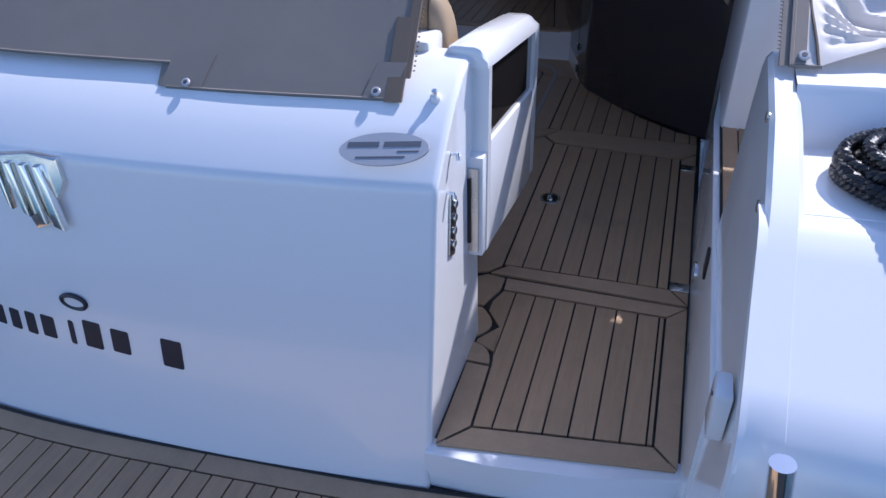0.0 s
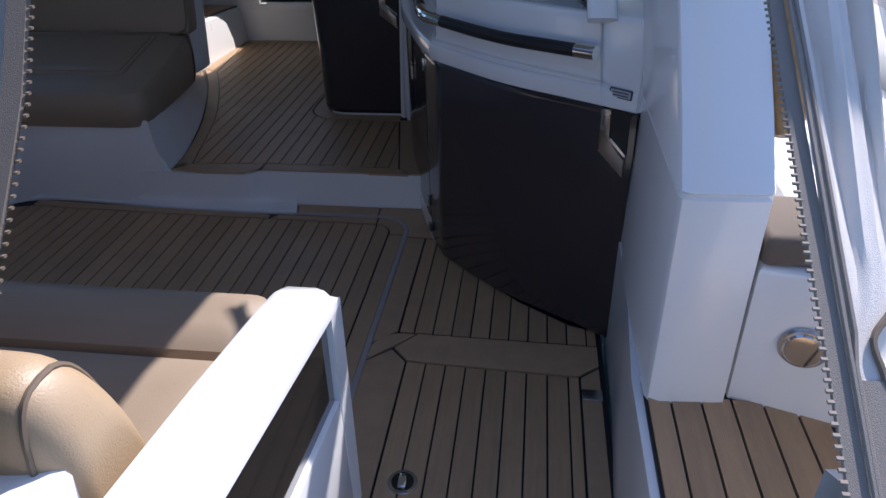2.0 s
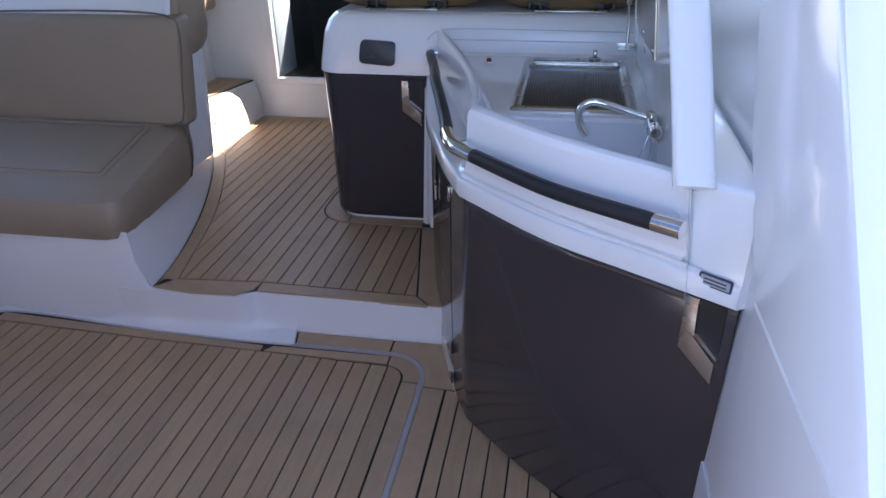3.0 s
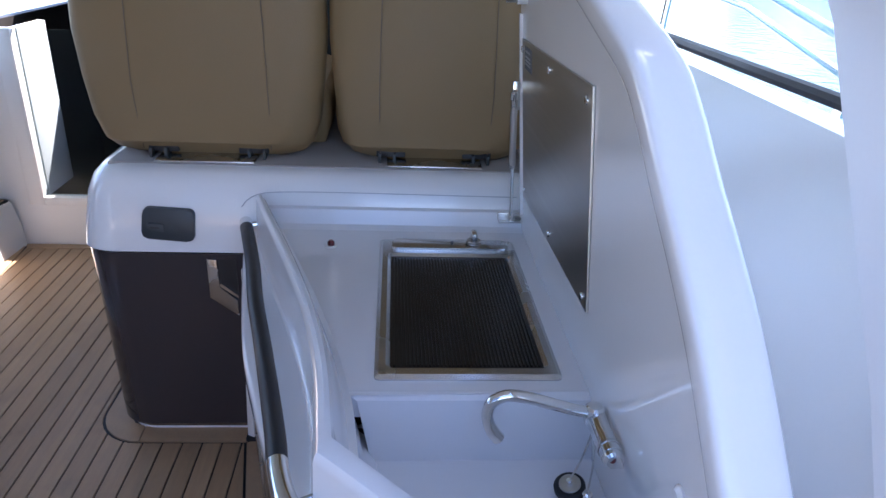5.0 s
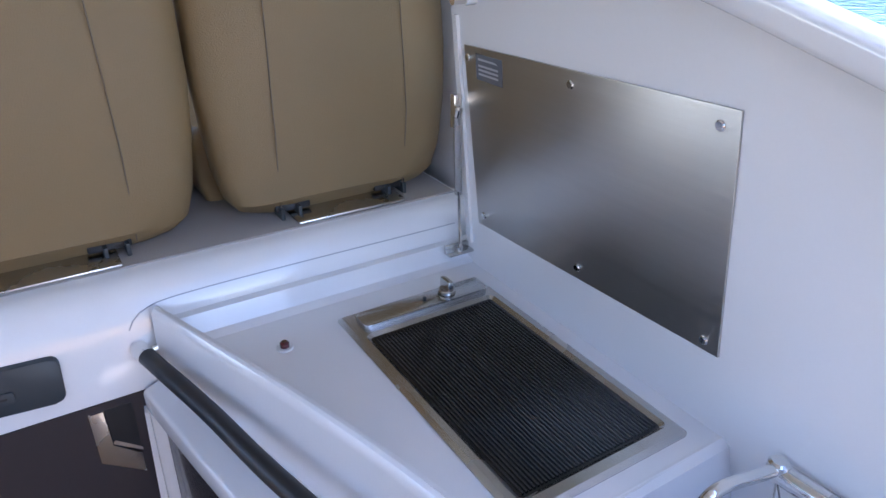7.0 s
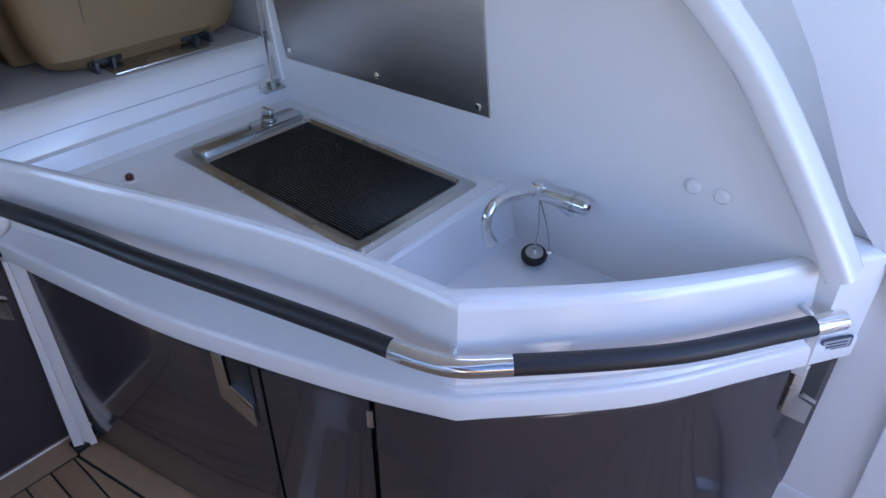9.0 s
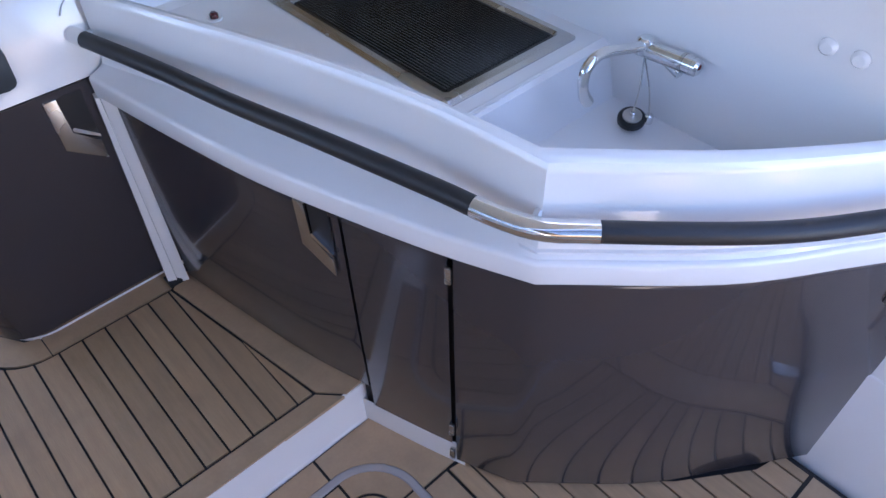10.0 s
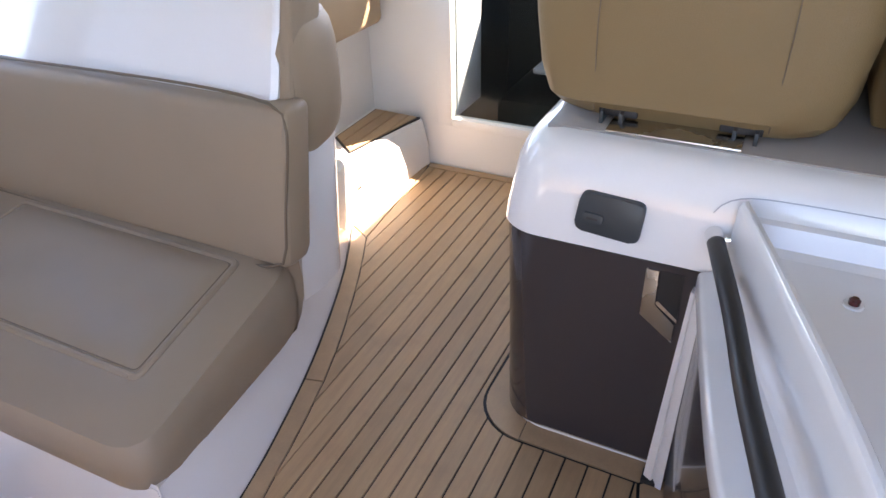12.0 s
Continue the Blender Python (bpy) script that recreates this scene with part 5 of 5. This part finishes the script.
# ---- starboard quarter fittings ----
def rope(line, radius, lay=0.034):
    """Three-strand rope laid along a line."""
    pts_ = [Vector(p) for p in line]
    bm_r, run = bmesh.new(), [0.0]
    for a, b in zip(pts_, pts_[1:]):
        run.append(run[-1] + (b - a).length)
    for strand in range(3):
        out = []
        for i, p in enumerate(pts_):
            d = (pts_[min(i + 1, len(pts_) - 1)] - pts_[max(i - 1, 0)]).normalized()
            side_r = d.cross(Vector((0, 0, 1))).normalized()
            up_r = side_r.cross(d)
            a_ = 2 * math.pi * (run[i] / lay + strand / 3)
            out.append(p + (side_r * math.cos(a_) + up_r * math.sin(a_)) * radius * 0.5)
        tube(out, radius * 0.58, 6, bm=bm_r)
    return bm_r


coil = thing("rope_coil", "flat coil of shiny black mooring rope", "rope")
cx, cy = 0.590, 1.340
for turn, (r0, z0, tilt) in enumerate(((0.150, 0.713, 0.0), (0.151, 0.731, 0.6), (0.132, 0.722, 1.9), (0.140, 0.748, 2.6), (0.112, 0.736, 3.3), (0.120, 0.757, 4.4), (0.094, 0.748, 5.1), (0.076, 0.752, 0.9))):
    ring = []
    for k in range(150):
        a_ = 2 * math.pi * k / 149
        r_ = r0 * (1 + 0.035 * math.sin(2 * a_ + tilt) + 0.02 * math.sin(3 * a_ + 2.1 * tilt))
        ring.append((cx + r_ * 1.05 * math.cos(a_), cy + 0.03 + r_ * 0.76 * math.sin(a_), z0 + 0.005 * math.sin(a_ * 2 + tilt * 1.7)))
    part("turn", rope(ring, 0.0105), ROPE, coil)
for pts_in in ([(0.505, 1.360, 0.752), (0.565, 1.420, 0.772), (0.615, 1.450, 0.782), (0.655, 1.390, 0.772), (0.695, 1.310, 0.762), (0.735, 1.280, 0.752)], [(0.465, 1.310, 0.744), (0.535, 1.260, 0.762), (0.635, 1.250, 0.768), (0.755, 1.290, 0.757)], [(0.595, 1.450, 0.762), (0.605, 1.390, 0.774), (0.620, 1.340, 0.774), (0.655, 1.300, 0.762)]):
    part("strand", rope(curve(pts_in, 110), 0.0105), ROPE, coil)
cleat = thing("mooring_cleat", "polished steel mooring cleat under black rope", "cleat")
part("horn", tube(curve([(0.495, 1.325, 0.758), (0.535, 1.335, 0.772), (0.595, 1.345, 0.766), (0.675, 1.360, 0.778), (0.755, 1.380, 0.766)], 24), [0.010 + 0.010 * math.sin(math.pi * k / 24) for k in range(25)], 12), CHROME, cleat)
part("stem", tube([(0.615, 1.350, 0.701), (0.615, 1.350, 0.766)], 0.018, 12), CHROME, cleat)

cover = thing("quarter_curtain", "sunlit taupe canvas curtain with zip, loosely folded", "canopy curtain")
cov = lambda x, v, h: (x, 1.585 + 0.832 * v - 0.555 * h, 0.822 + 0.555 * v + 0.832 * h)
cov_edge = lambda v: 0.345 - 0.018 * v
VALLEYS = [((0.400, 0.251), (0.60, 0.155), 0.020, 0.017), ((0.393, 0.165), (0.52, 0.085), 0.013, 0.013), ((0.396, 0.115), (0.50, 0.075), 0.010, 0.010), ((0.400, 0.082), (0.455, 0.055), 0.009, 0.009), ((0.66, 0.30), (0.95, 0.20), 0.014, 0.022), ((0.58, 0.12), (0.90, 0.06), 0.014, 0.018), ((0.405, 0.036), (0.50, 0.052), 0.008, 0.010)]


def sag(x, v):
    """Depth of the loose folds that fan out from the seam."""
    h = 0.0012 * math.sin(40 * x + 25 * v) * math.sin(33 * v + 11 * x)
    for (xa, va), (xb, vb), deep, wide in VALLEYS:
        dx, dv = xb - xa, vb - va
        n_ = math.hypot(dx, dv)
        s_ = ((x - xa) * dx + (v - va) * dv) / n_ ** 2
        d_ = ((x - xa) * -dv + (v - va) * dx) / n_
        along = max(0.0, min(1.0, s_ * 5)) * max(0.0, min(1.0, (1.25 - s_) * 3))
        h += deep * along * (0.7 * math.exp(-((d_ - 1.5 * wide) / (1.2 * wide)) ** 2) - math.exp(-(d_ / wide) ** 2))
    return h


def seam_x(v):
    return 0.398 - 0.15 * min(v, 0.2) + max(0, min(0.035, (v - 0.2) * 0.7))


rows = []
for j in range(74):
    v = -0.012 + 0.50 * j / 73
    rowp = []
    for i in range(110):
        f = (i / 109) ** 1.5
        x0 = seam_x(v) + 0.15 * max(0, v - 0.45)
        x = x0 + 0.93 * f
        d = x - x0
        hem_up = (0.055 * min(1, d / 0.12) + 0.05 * max(0, d - 0.12)) * max(0, 1 - v / 0.16)
        flat = 0.56 * min(1, d / 0.10) * max(0, v)
        p = cov(x, v + hem_up, sag(x, v) * min(1, d / 0.02))
        rowp.append((p[0], p[1], p[2] - flat * 0.8))
    rows.append(rowp)
part("canvas", loft(rows), CANVAS_SUN, cover)
vs = [-0.018 + 2.3 * (k / 60) ** 1.3 for k in range(61)]


def fold(d, v):
    """The strip beside the zip hangs in long upright folds above the coaming."""
    a_ = min(1, max(0, (v - 0.22) / 0.3))
    return a_ * (0.011 * math.sin(d * 150 + 2.0 * v) + 0.006 * math.sin(d * 310 + 5 * v))


part("band", loft([[cov(cov_edge(v) + 0.006 + (seam_x(v) - cov_edge(v) + 0.002 - 0.006 + 0.03 * max(0, min(1, (v - 0.3) * 3))) * k / 14, v, 0.005 - (0.009 if k in (0, 14) else 0) + fold(0.006 * k, v)) for k in range(15)] for v in vs]), CANVAS_SUN, cover)
part("zip_tape", loft([[cov(cov_edge(v) + d, v, h) for d, h in ((-0.012, 0.001), (-0.011, 0.004), (0.004, 0.005), (0.006, 0.0))] for v in vs]), CANVAS, cover, "taupe zip tape")
part("edge_patch", loft([[cov(cov_edge(v) + d, v, h) for d, h in ((0.007, 0.004), (0.008, 0.0075), (0.033, 0.0085), (0.034, 0.004))] for v in (-0.012, 0.04, 0.10, 0.165)]), CANVAS, cover, "worn taupe patch")
for d in (0.0065, 0.0135):
    part("piping", tube([cov(cov_edge(v) + d - (0.004 if v < 0.2 and d > 0.01 else 0), v, 0.008 + fold(0, v) * 0.3) for v in vs], 0.0026, 6), CANVAS, cover)
part("hem", tube([cov(cov_edge(0) + 0.006 + 0.006 * k, -0.016, 0.004) for k in range(10)], 0.004, 6), CANVAS, cover)
# brown tube paints the shadow line along the seam
part("seam", tube(curve([cov(seam_x(v), v, 0.006 + 0.003 * math.sin(40 * v)) for v in (-0.012, 0.03, 0.07, 0.12, 0.17, 0.2, 0.225, 0.25)], 40), 0.0032, 6), CANVAS_BROWN, cover, "seam with its shadow put into the brown colour")
win_rows = [[cov(seam_x(v) + 0.02 + d * min(1, (v - 0.34) * 6), v, 0.012 + 0.01 * math.sin(d * 60 + 3 * v)) for d in (0.0, 0.012, 0.024, 0.036, 0.048)] for v in [0.345 + 0.07 * k for k in range(16)]]
part("clear_window", loft(win_rows), VINYL_CLEAR, cover, "clear vinyl window")
bm = bmesh.new()
for k in range(230):
    p = cov(cov_edge(0.009 * k) - 0.014, 0.009 * k + 0.02, 0.004)
    box((p[0] - 0.0026, p[1] - 0.0018, p[2] - 0.0012), (p[0] + 0.003, p[1] + 0.0018, p[2] + 0.0012), bm=bm)
part("zip_teeth", bm, CANVAS, cover, "grey-beige zip teeth", smooth=False)
stud(*cov(0.374, 0.003, 0.009), (0, -0.555, 0.832))

lamp = thing("courtesy_light", "round steel courtesy light in the passage side", "light fitting")
part("ring", disc((0.3008, 1.90, 0.085), (-1, 0, 0), 0.030, 0.006, 0.002), CHROME, lamp)
part("lens", disc((0.295, 1.90, 0.085), (-1, 0, 0), 0.021, 0.001), LABEL, lamp)
slot = thing("hatch_pull", "black recessed pull in the passage side", "handle")
part("pull", prism(round_poly([(1.63, 0.255), (1.675, 0.255), (1.675, 0.335), (1.63, 0.335)], 0.018, 4), 0.0, 0.005, 0.002, to=lambda a, b, c: (0.3005 - c, a, b)), BLACK, slot)
for y_, z_ in ((1.30, 0.672), (1.44, 0.77)):
    sc = thing("fastener", "small metal canvas fastener", "fastener", group="canvas fasteners")
    part("clip", box((0.316, y_ - 0.008, z_ - 0.009), (0.3225, y_ + 0.008, z_ + 0.009), 0.002), STEEL, sc)
light_bar = thing("step_light", "white plastic step light on the coaming", "light fitting")
part("housing", box((0.285, 1.02, 0.40), (0.312, 1.08, 0.50), 0.006), GEL, light_bar)
part("screw", disc((0.285, 1.05, 0.475), (-1, 0, 0), 0.004, 0.002, 0, 10), INK, light_bar)
tubep = thing("ladder_stanchion", "polished steel tube at the quarter", "stanchion")
part("tube", tube([(0.408, 0.835, -0.12), (0.375, 0.852, 0.40), (0.353, 0.862, 0.566)], 0.0165, 18), CHROME, tubep)
part("collar", tube([(0.374, 0.852, 0.405), (0.369, 0.854, 0.44)], 0.024, 14), ROPE, tubep, "black rubber collar")
part("foot", disc((0.408, 0.835, -0.122), (0, 0, 1), 0.035, 0.008, 0.002), CHROME, tubep)

spk = thing("deck_filler", "round satin steel filler cap on the coaming", "cap")
sn = (-0.33, -0.94, 0)
part("cap", disc((0.572, 2.277, 0.513), sn, 0.042, 0.010, 0.004, 28), STEEL, spk)
part("rim", disc((0.570, 2.270, 0.513), sn, 0.034, 0.008, 0.003, 28), CHROME, spk)
pad3 = thing("coaming_pad", "brown canvas pad on the coaming", "pad")
part("pad", box((0.475, 2.30, 0.66), (0.9, 2.47, 0.72), 0.015, 3), CANVAS_BROWN, pad3)
# flat varnished wood strip, drawn here as a round roll
roll = thing("rolled_curtain", "varnished wood strip behind the arch, shaped as a round roll", "rolled curtain")
part("roll", tube(curve([(0.50, 2.40, 0.86), (0.505, 2.46, 0.95), (0.51, 2.62, 1.10), (0.50, 2.95, 1.45), (0.49, 3.3, 1.85)], 30), [0.018] + [0.034 + 0.003 * math.sin(k * 0.9) for k in range(30)], 12), ORANGE, roll)
part("strap", tube([(0.505, 2.47, 0.93), (0.506, 2.50, 0.96)], 0.037, 12), CANVAS_BROWN, roll)

# ---- outside: side deck, side window, neighbours, water ----
deck = part("side_deck", box((0.64, 2.1, 0.50), (1.15, 7.5, 0.60), 0.02), GEL_SOFT)
tagged(deck, "sunlit pale side deck along the hull", "deck", kind="structure")
hull = part("hull", loft([[(1.15, -0.3 + 0.4, z), (1.17, 1.5, z), (1.2, 3.5, z), (1.15, 7.5, z)] for z in (0.78, 0.4, -0.3, -0.9)]), GEL)
tagged(hull, "white topsides of the yacht", "hull", kind="structure")
sw = thing("window_1", "side window with black lower frame", "window", kind="structure")
part("window_frame", tube([(0.612, 3.15, 1.345), (0.612, 3.9, 1.339), (0.612, 5.7, 1.325)], 0.014, 8), BLACK, sw, "black rubber frame")
gl = part("pane", prism([(3.15, 1.31), (5.7, 1.31), (5.7, 1.92), (3.7, 1.92)], 0, 0.006, to=lambda a, b, c: (0.610 + c, a, b)), PANE, sw)
gl.visible_shadow = False
rl = thing("deck_rail", "stainless guard rail along the side deck", "rail")
part("top_rail", tube([(1.12, 2.6, 1.26), (1.12, 4.3, 1.315), (1.12, 5.1, 1.455), (1.1, 7.0, 1.62)], 0.016, 10), CHROME, rl)
part("middle_rail", tube([(1.13, 2.6, 1.10), (1.13, 4.3, 1.22), (1.13, 5.1, 1.37), (1.1, 7.0, 1.50)], 0.012, 10), CHROME, rl)
for y_, z_ in ((3.0, 1.27), (4.40, 1.33), (5.8, 1.52)):
    part("stanchion", tube([(1.1, y_ + 0.1, 0.6), (1.12, y_, z_)], 0.016, 10), CHROME, rl)
water = part("water", prism([(-300, -300), (300, -300), (300, 600), (-300, 600)], -1.2, -0.9), WATER)
tagged(water, "rippled blue-green harbour water", "water", kind="structure")
pont = thing("pontoon", "grey timber pontoon beside the yacht", "pontoon", kind="structure")
part("pontoon_deck", box((2.6, -6, -0.75), (4.2, 30, -0.5), 0.02), PLANKING, pont)
tree_line = part("backdrop", loft([[(60 + 4 * math.sin(k * 1.3), -60 + 10 * k, -0.9) for k in range(20)], [(62 + 4 * math.sin(k * 1.3), -60 + 10 * k, 6 + 2.2 * math.sin(k * 2.1) + 1.2 * math.sin(k * 5.3)) for k in range(20)]]), material("far_foliage", (0.06, 0.09, 0.035), 0.9, spread=0.5, scale=0.4, bump=0.4, bump_scale=1.0))
tagged(tree_line, "far green tree line across the water", "trees", kind="structure")
rope2 = thing("mooring_line", "dark blue mooring line on the side deck", "rope")
part("line", tube(curve([(0.95, 2.6, 0.61), (1.0, 3.0, 0.75), (1.1, 3.2, 1.18), (1.5, 3.6, 0.4), (2.6, 4.2, -0.5)], 40), 0.011, 8), ROPE, rope2)

# ---- deck fittings ----
drain = thing("deck_latch", "round steel flush latch in the teak hatch", "deck latch")
part("flange", disc((-0.189, 2.328, -0.001), (0, 0, 1), 0.036, 0.004, 0.0015, 28), STEEL, drain)
part("dish", disc((-0.189, 2.328, 0.003), (0, 0, 1), 0.027, 0.0008, 0, 24), GLASS_DARK, drain)
part("turn", box((-0.199, 2.307, 0.003), (-0.179, 2.349, 0.009), 0.003), CHROME, drain)
for y_ in (1.925, 2.665):
    part("hatch_hinge", box((0.243, y_ - 0.02, -0.006), (0.297, y_ + 0.02, 0.0045), 0.001), STEEL, floor, "flush steel hinge")

# ---- teak boards, piece by piece ----
# boarding passage
board([(-0.242, 1.188), (0.297, 1.266), (0.240, 1.322), (-0.174, 1.262)], 0, floor, TEAK_EDGE)
board([(0.297, 1.268), (0.297, 1.838), (0.240, 1.780), (0.240, 1.324)], 0, floor, TEAK_EDGE)
board([(-0.244, 1.190), (-0.176, 1.264), (-0.184, 1.468), (-0.248, 1.468)], 0, floor, TEAK_EDGE)
arc = [(-0.248 + 0.062 * math.cos(a), 1.472 + 0.075 * math.sin(a)) for a in [math.pi / 2 * k / 6 for k in range(7)]]
board([(-0.30, 1.472)] + arc + [(-0.30, 1.547)], 0, floor, TEAK_EDGE)
arc2 = [(-0.262 + 0.045 * math.sin(a), 1.552 + 0.14 * a / math.pi) for a in [math.pi * k / 8 for k in range(9)]]
board([(-0.32, 1.552)] + arc2 + [(-0.32, 1.692)], 0, floor, TEAK_EDGE)
board([(-0.36, 1.70), (-0.262, 1.70), (-0.232, 1.782), (-0.232, 1.842), (-0.29, 1.848), (-0.36, 1.80)], 0, floor, TEAK_EDGE)
PA = [(-0.174, 1.264), (0.238, 1.324), (0.238, 1.780), (-0.225, 1.780), (-0.255, 1.695), (-0.20, 1.62), (-0.252, 1.55), (-0.188, 1.52), (-0.182, 1.47)]
planking(PA, 0, floor, -0.2445, 0.0585, 10)
board([(-0.287, 1.852), (0.298, 1.843), (0.242, 1.910), (-0.239, 1.902)], 0.002, floor, TEAK_EDGE)
board([(-0.230, 1.842), (0.298, 1.838), (0.243, 1.783), (-0.226, 1.783)], 0.0005, floor, TEAK_EDGE)
# hatch
planking([(-0.254, 1.905), (0.239, 1.912), (0.239, 2.735), (-0.254, 2.755)], 0, floor, -0.254, 0.0577, 9)
board([(0.241, 1.915), (0.297, 1.848), (0.297, 2.783), (0.241, 2.735)], 0, floor, TEAK_EDGE)
board([(-0.256, 1.90), (-0.292, 1.858), (-0.373, 1.83), (-0.373, 2.75), (-0.305, 2.808), (-0.256, 2.755)], 0, floor, TEAK_EDGE)
board([(-0.303, 2.813), (-0.252, 2.757), (0.236, 2.737), (0.297, 2.787), (0.297, 2.872), (-0.239, 2.884)], 0.002, floor, TEAK_EDGE)
board([(-0.373, 2.755), (-0.308, 2.815), (-0.242, 2.884), (-0.30, 2.884), (-0.350, 2.866), (-0.373, 2.82)], 0, floor, TEAK_EDGE)
# beside the bar
planking([(-0.30, 2.888), (0.296, 2.876), (0.296, 2.95), (0.22, 2.97), (0.06, 3.08), (-0.125, 3.26), (-0.24, 3.445), (-0.30, 3.455)], 0, floor, -0.311, 0.0577, 11)
board([(-0.373, 2.83), (-0.303, 2.89), (-0.303, 3.455), (-0.373, 3.455)], 0, floor, TEAK_EDGE)
def bend(r, n_=10):
    """Quarter round of the hatch margin at the foot of the bar, from its aft to its forward end."""
    return [(-0.51 + r * math.cos(a), 3.482 + r * math.sin(a)) for a in [math.pi / 2 * k / n_ for k in range(n_ + 1)]]


board([(-0.850, 3.618), (-0.520, 3.618), (-0.520, 3.687), (-0.868, 3.687)], 0, floor, TEAK_EDGE)
board(bend(0.136) + [(-0.518, 3.618), (-0.518, 3.687), (-0.33, 3.69), (-0.25, 3.52), (-0.25, 3.458), (-0.374, 3.458)], 0, floor, TEAK_EDGE)
# cockpit
CK = [(-2.09, 2.0), (-0.449, 2.0), *bend(0.061), (-0.95, 3.555), (-1.3, 3.56), (-2.0, 3.585), (-2.09, 3.56)]
planking(CK, 0, floor, -0.449 - 0.0577 * 29, 0.0577, 29)
board([(-0.447, 2.0), (-0.390, 2.0), (-0.390, 3.470), (-0.447, 3.470)], 0, floor, TEAK_EDGE)
board([(-0.390, 3.472)] + bend(0.120) + bend(0.0635)[::-1] + [(-0.447, 3.472)], 0, floor, TEAK_EDGE)
board([(-0.512, 3.597), (-0.92, 3.592), (-0.95, 3.557), (-0.512, 3.551)], 0, floor, TEAK_EDGE)
board([(-0.955, 3.557), (-0.955, 3.59), (-1.4, 3.61), (-2.0, 3.64), (-2.0, 3.588), (-1.3, 3.563)], 0, floor, TEAK_EDGE)
gut = [(-0.86, 3.6098, -0.002), (-0.68, 3.6099, -0.002)] + [(x, y, -0.002) for x, y in bend(0.128, 16)[::-1]] + [(-0.382, 3.2, -0.002), (-0.382, 2.5, -0.002), (-0.382, 1.85, -0.002)]
part("gutter", tube(gut, 0.0105, 8, flat=0.45), GUTTER, floor, "grey weathered drain channel")
# raised sole
inner_m = [Vector(p) for p in ((-1.318, 3.73, 0), (-1.345, 3.85, 0), (-1.405, 4.12, 0), (-1.475, 4.36, 0), (-1.63, 4.75, 0), (-1.735, 4.97, 0), (-1.80, 5.60, 0))]
im = curve(inner_m[:6], 30)
ARC = [(-0.850 - 0.142 * math.sin(a), 4.416 - 0.146 * math.cos(a)) for a in [math.pi / 2 * k / 8 for k in range(9)]]
UPOLY = [(-1.312, 3.732), (-1.016, 3.755), (-0.449, 3.745), (-0.541, 4.264)] + [(x - 0.003, y - 0.003) for x, y in ARC] + [(-0.995, 5.605), (-1.795, 5.612)] + [(p.x, p.y) for p in im[::-3]]
planking(UPOLY, UP, floor_upper, -1.011 - 0.0577 * 15, 0.0577, 26)
for i0, i1 in ((0, 12), (12, 30)):
    outer = [(be[i].x + 0.006, be[i].y + 0.004) for i in range(i0, i1 + 1, 3)]
    board(outer + [(im[i].x, im[i].y) for i in range(i1, i0 - 1, -3)], UP, floor_upper, TEAK_EDGE)
board([(-1.832, 5.03), (-1.735, 4.97), (-1.797, 5.60), (-1.815, 5.655)], UP, floor_upper, TEAK_EDGE)
board([(-1.812, 5.658), (-1.795, 5.614), (-0.90, 5.607), (-0.90, 5.658)], UP, floor_upper, TEAK_EDGE)
board([(-1.388, 3.668), (-1.23, 3.646), (-1.07, 3.656), (-1.018, 3.70), (-1.010, 3.752), (-1.312, 3.728), (-1.37, 3.72)], UP, floor_upper, TEAK_EDGE)
board([(-1.006, 3.694), (-0.396, 3.688), (-0.447, 3.742), (-1.008, 3.752)], UP, floor_upper, TEAK_EDGE)
board([(-0.345, 3.694), (-0.470, 4.30), (-0.502, 4.296), (-0.538, 4.264), (-0.446, 3.744), (-0.394, 3.692)], UP, floor_upper, TEAK_EDGE)
board([(-0.50, 4.296), (-0.541, 4.268), (-0.853, 4.272), (-0.855, 4.345), (-0.51, 4.34)], UP, floor_upper, TEAK_EDGE)
board(ARC + [(-0.99, 4.62), (-0.925, 4.62), (-0.925, 4.42), (-0.887, 4.36), (-0.853, 4.345)], UP, floor_upper, TEAK_EDGE)
# side step
planking([(0.322, 1.70), (0.65, 1.70), (0.65, 2.30), (0.322, 2.30)], 0.358, side_step, 0.309, 0.0577, 6)
# swim platform
pin_ = [(p.x, p.y + 0.004) for p in plat if -1.95 < p.x < 0.31]
pout = [(p[0], p[1] - 0.066) for p in pin_]
h = len(pin_) // 2
board(pin_[:h + 1] + pout[:h + 1][::-1], -0.12, platform, TEAK_EDGE)
board(pin_[h:] + pout[h:][::-1], -0.12, platform, TEAK_EDGE)
planking(pout + [(0.3, 0.3), (-1.9, 0.3)], -0.12, platform, -1.93, 0.0577, 39)
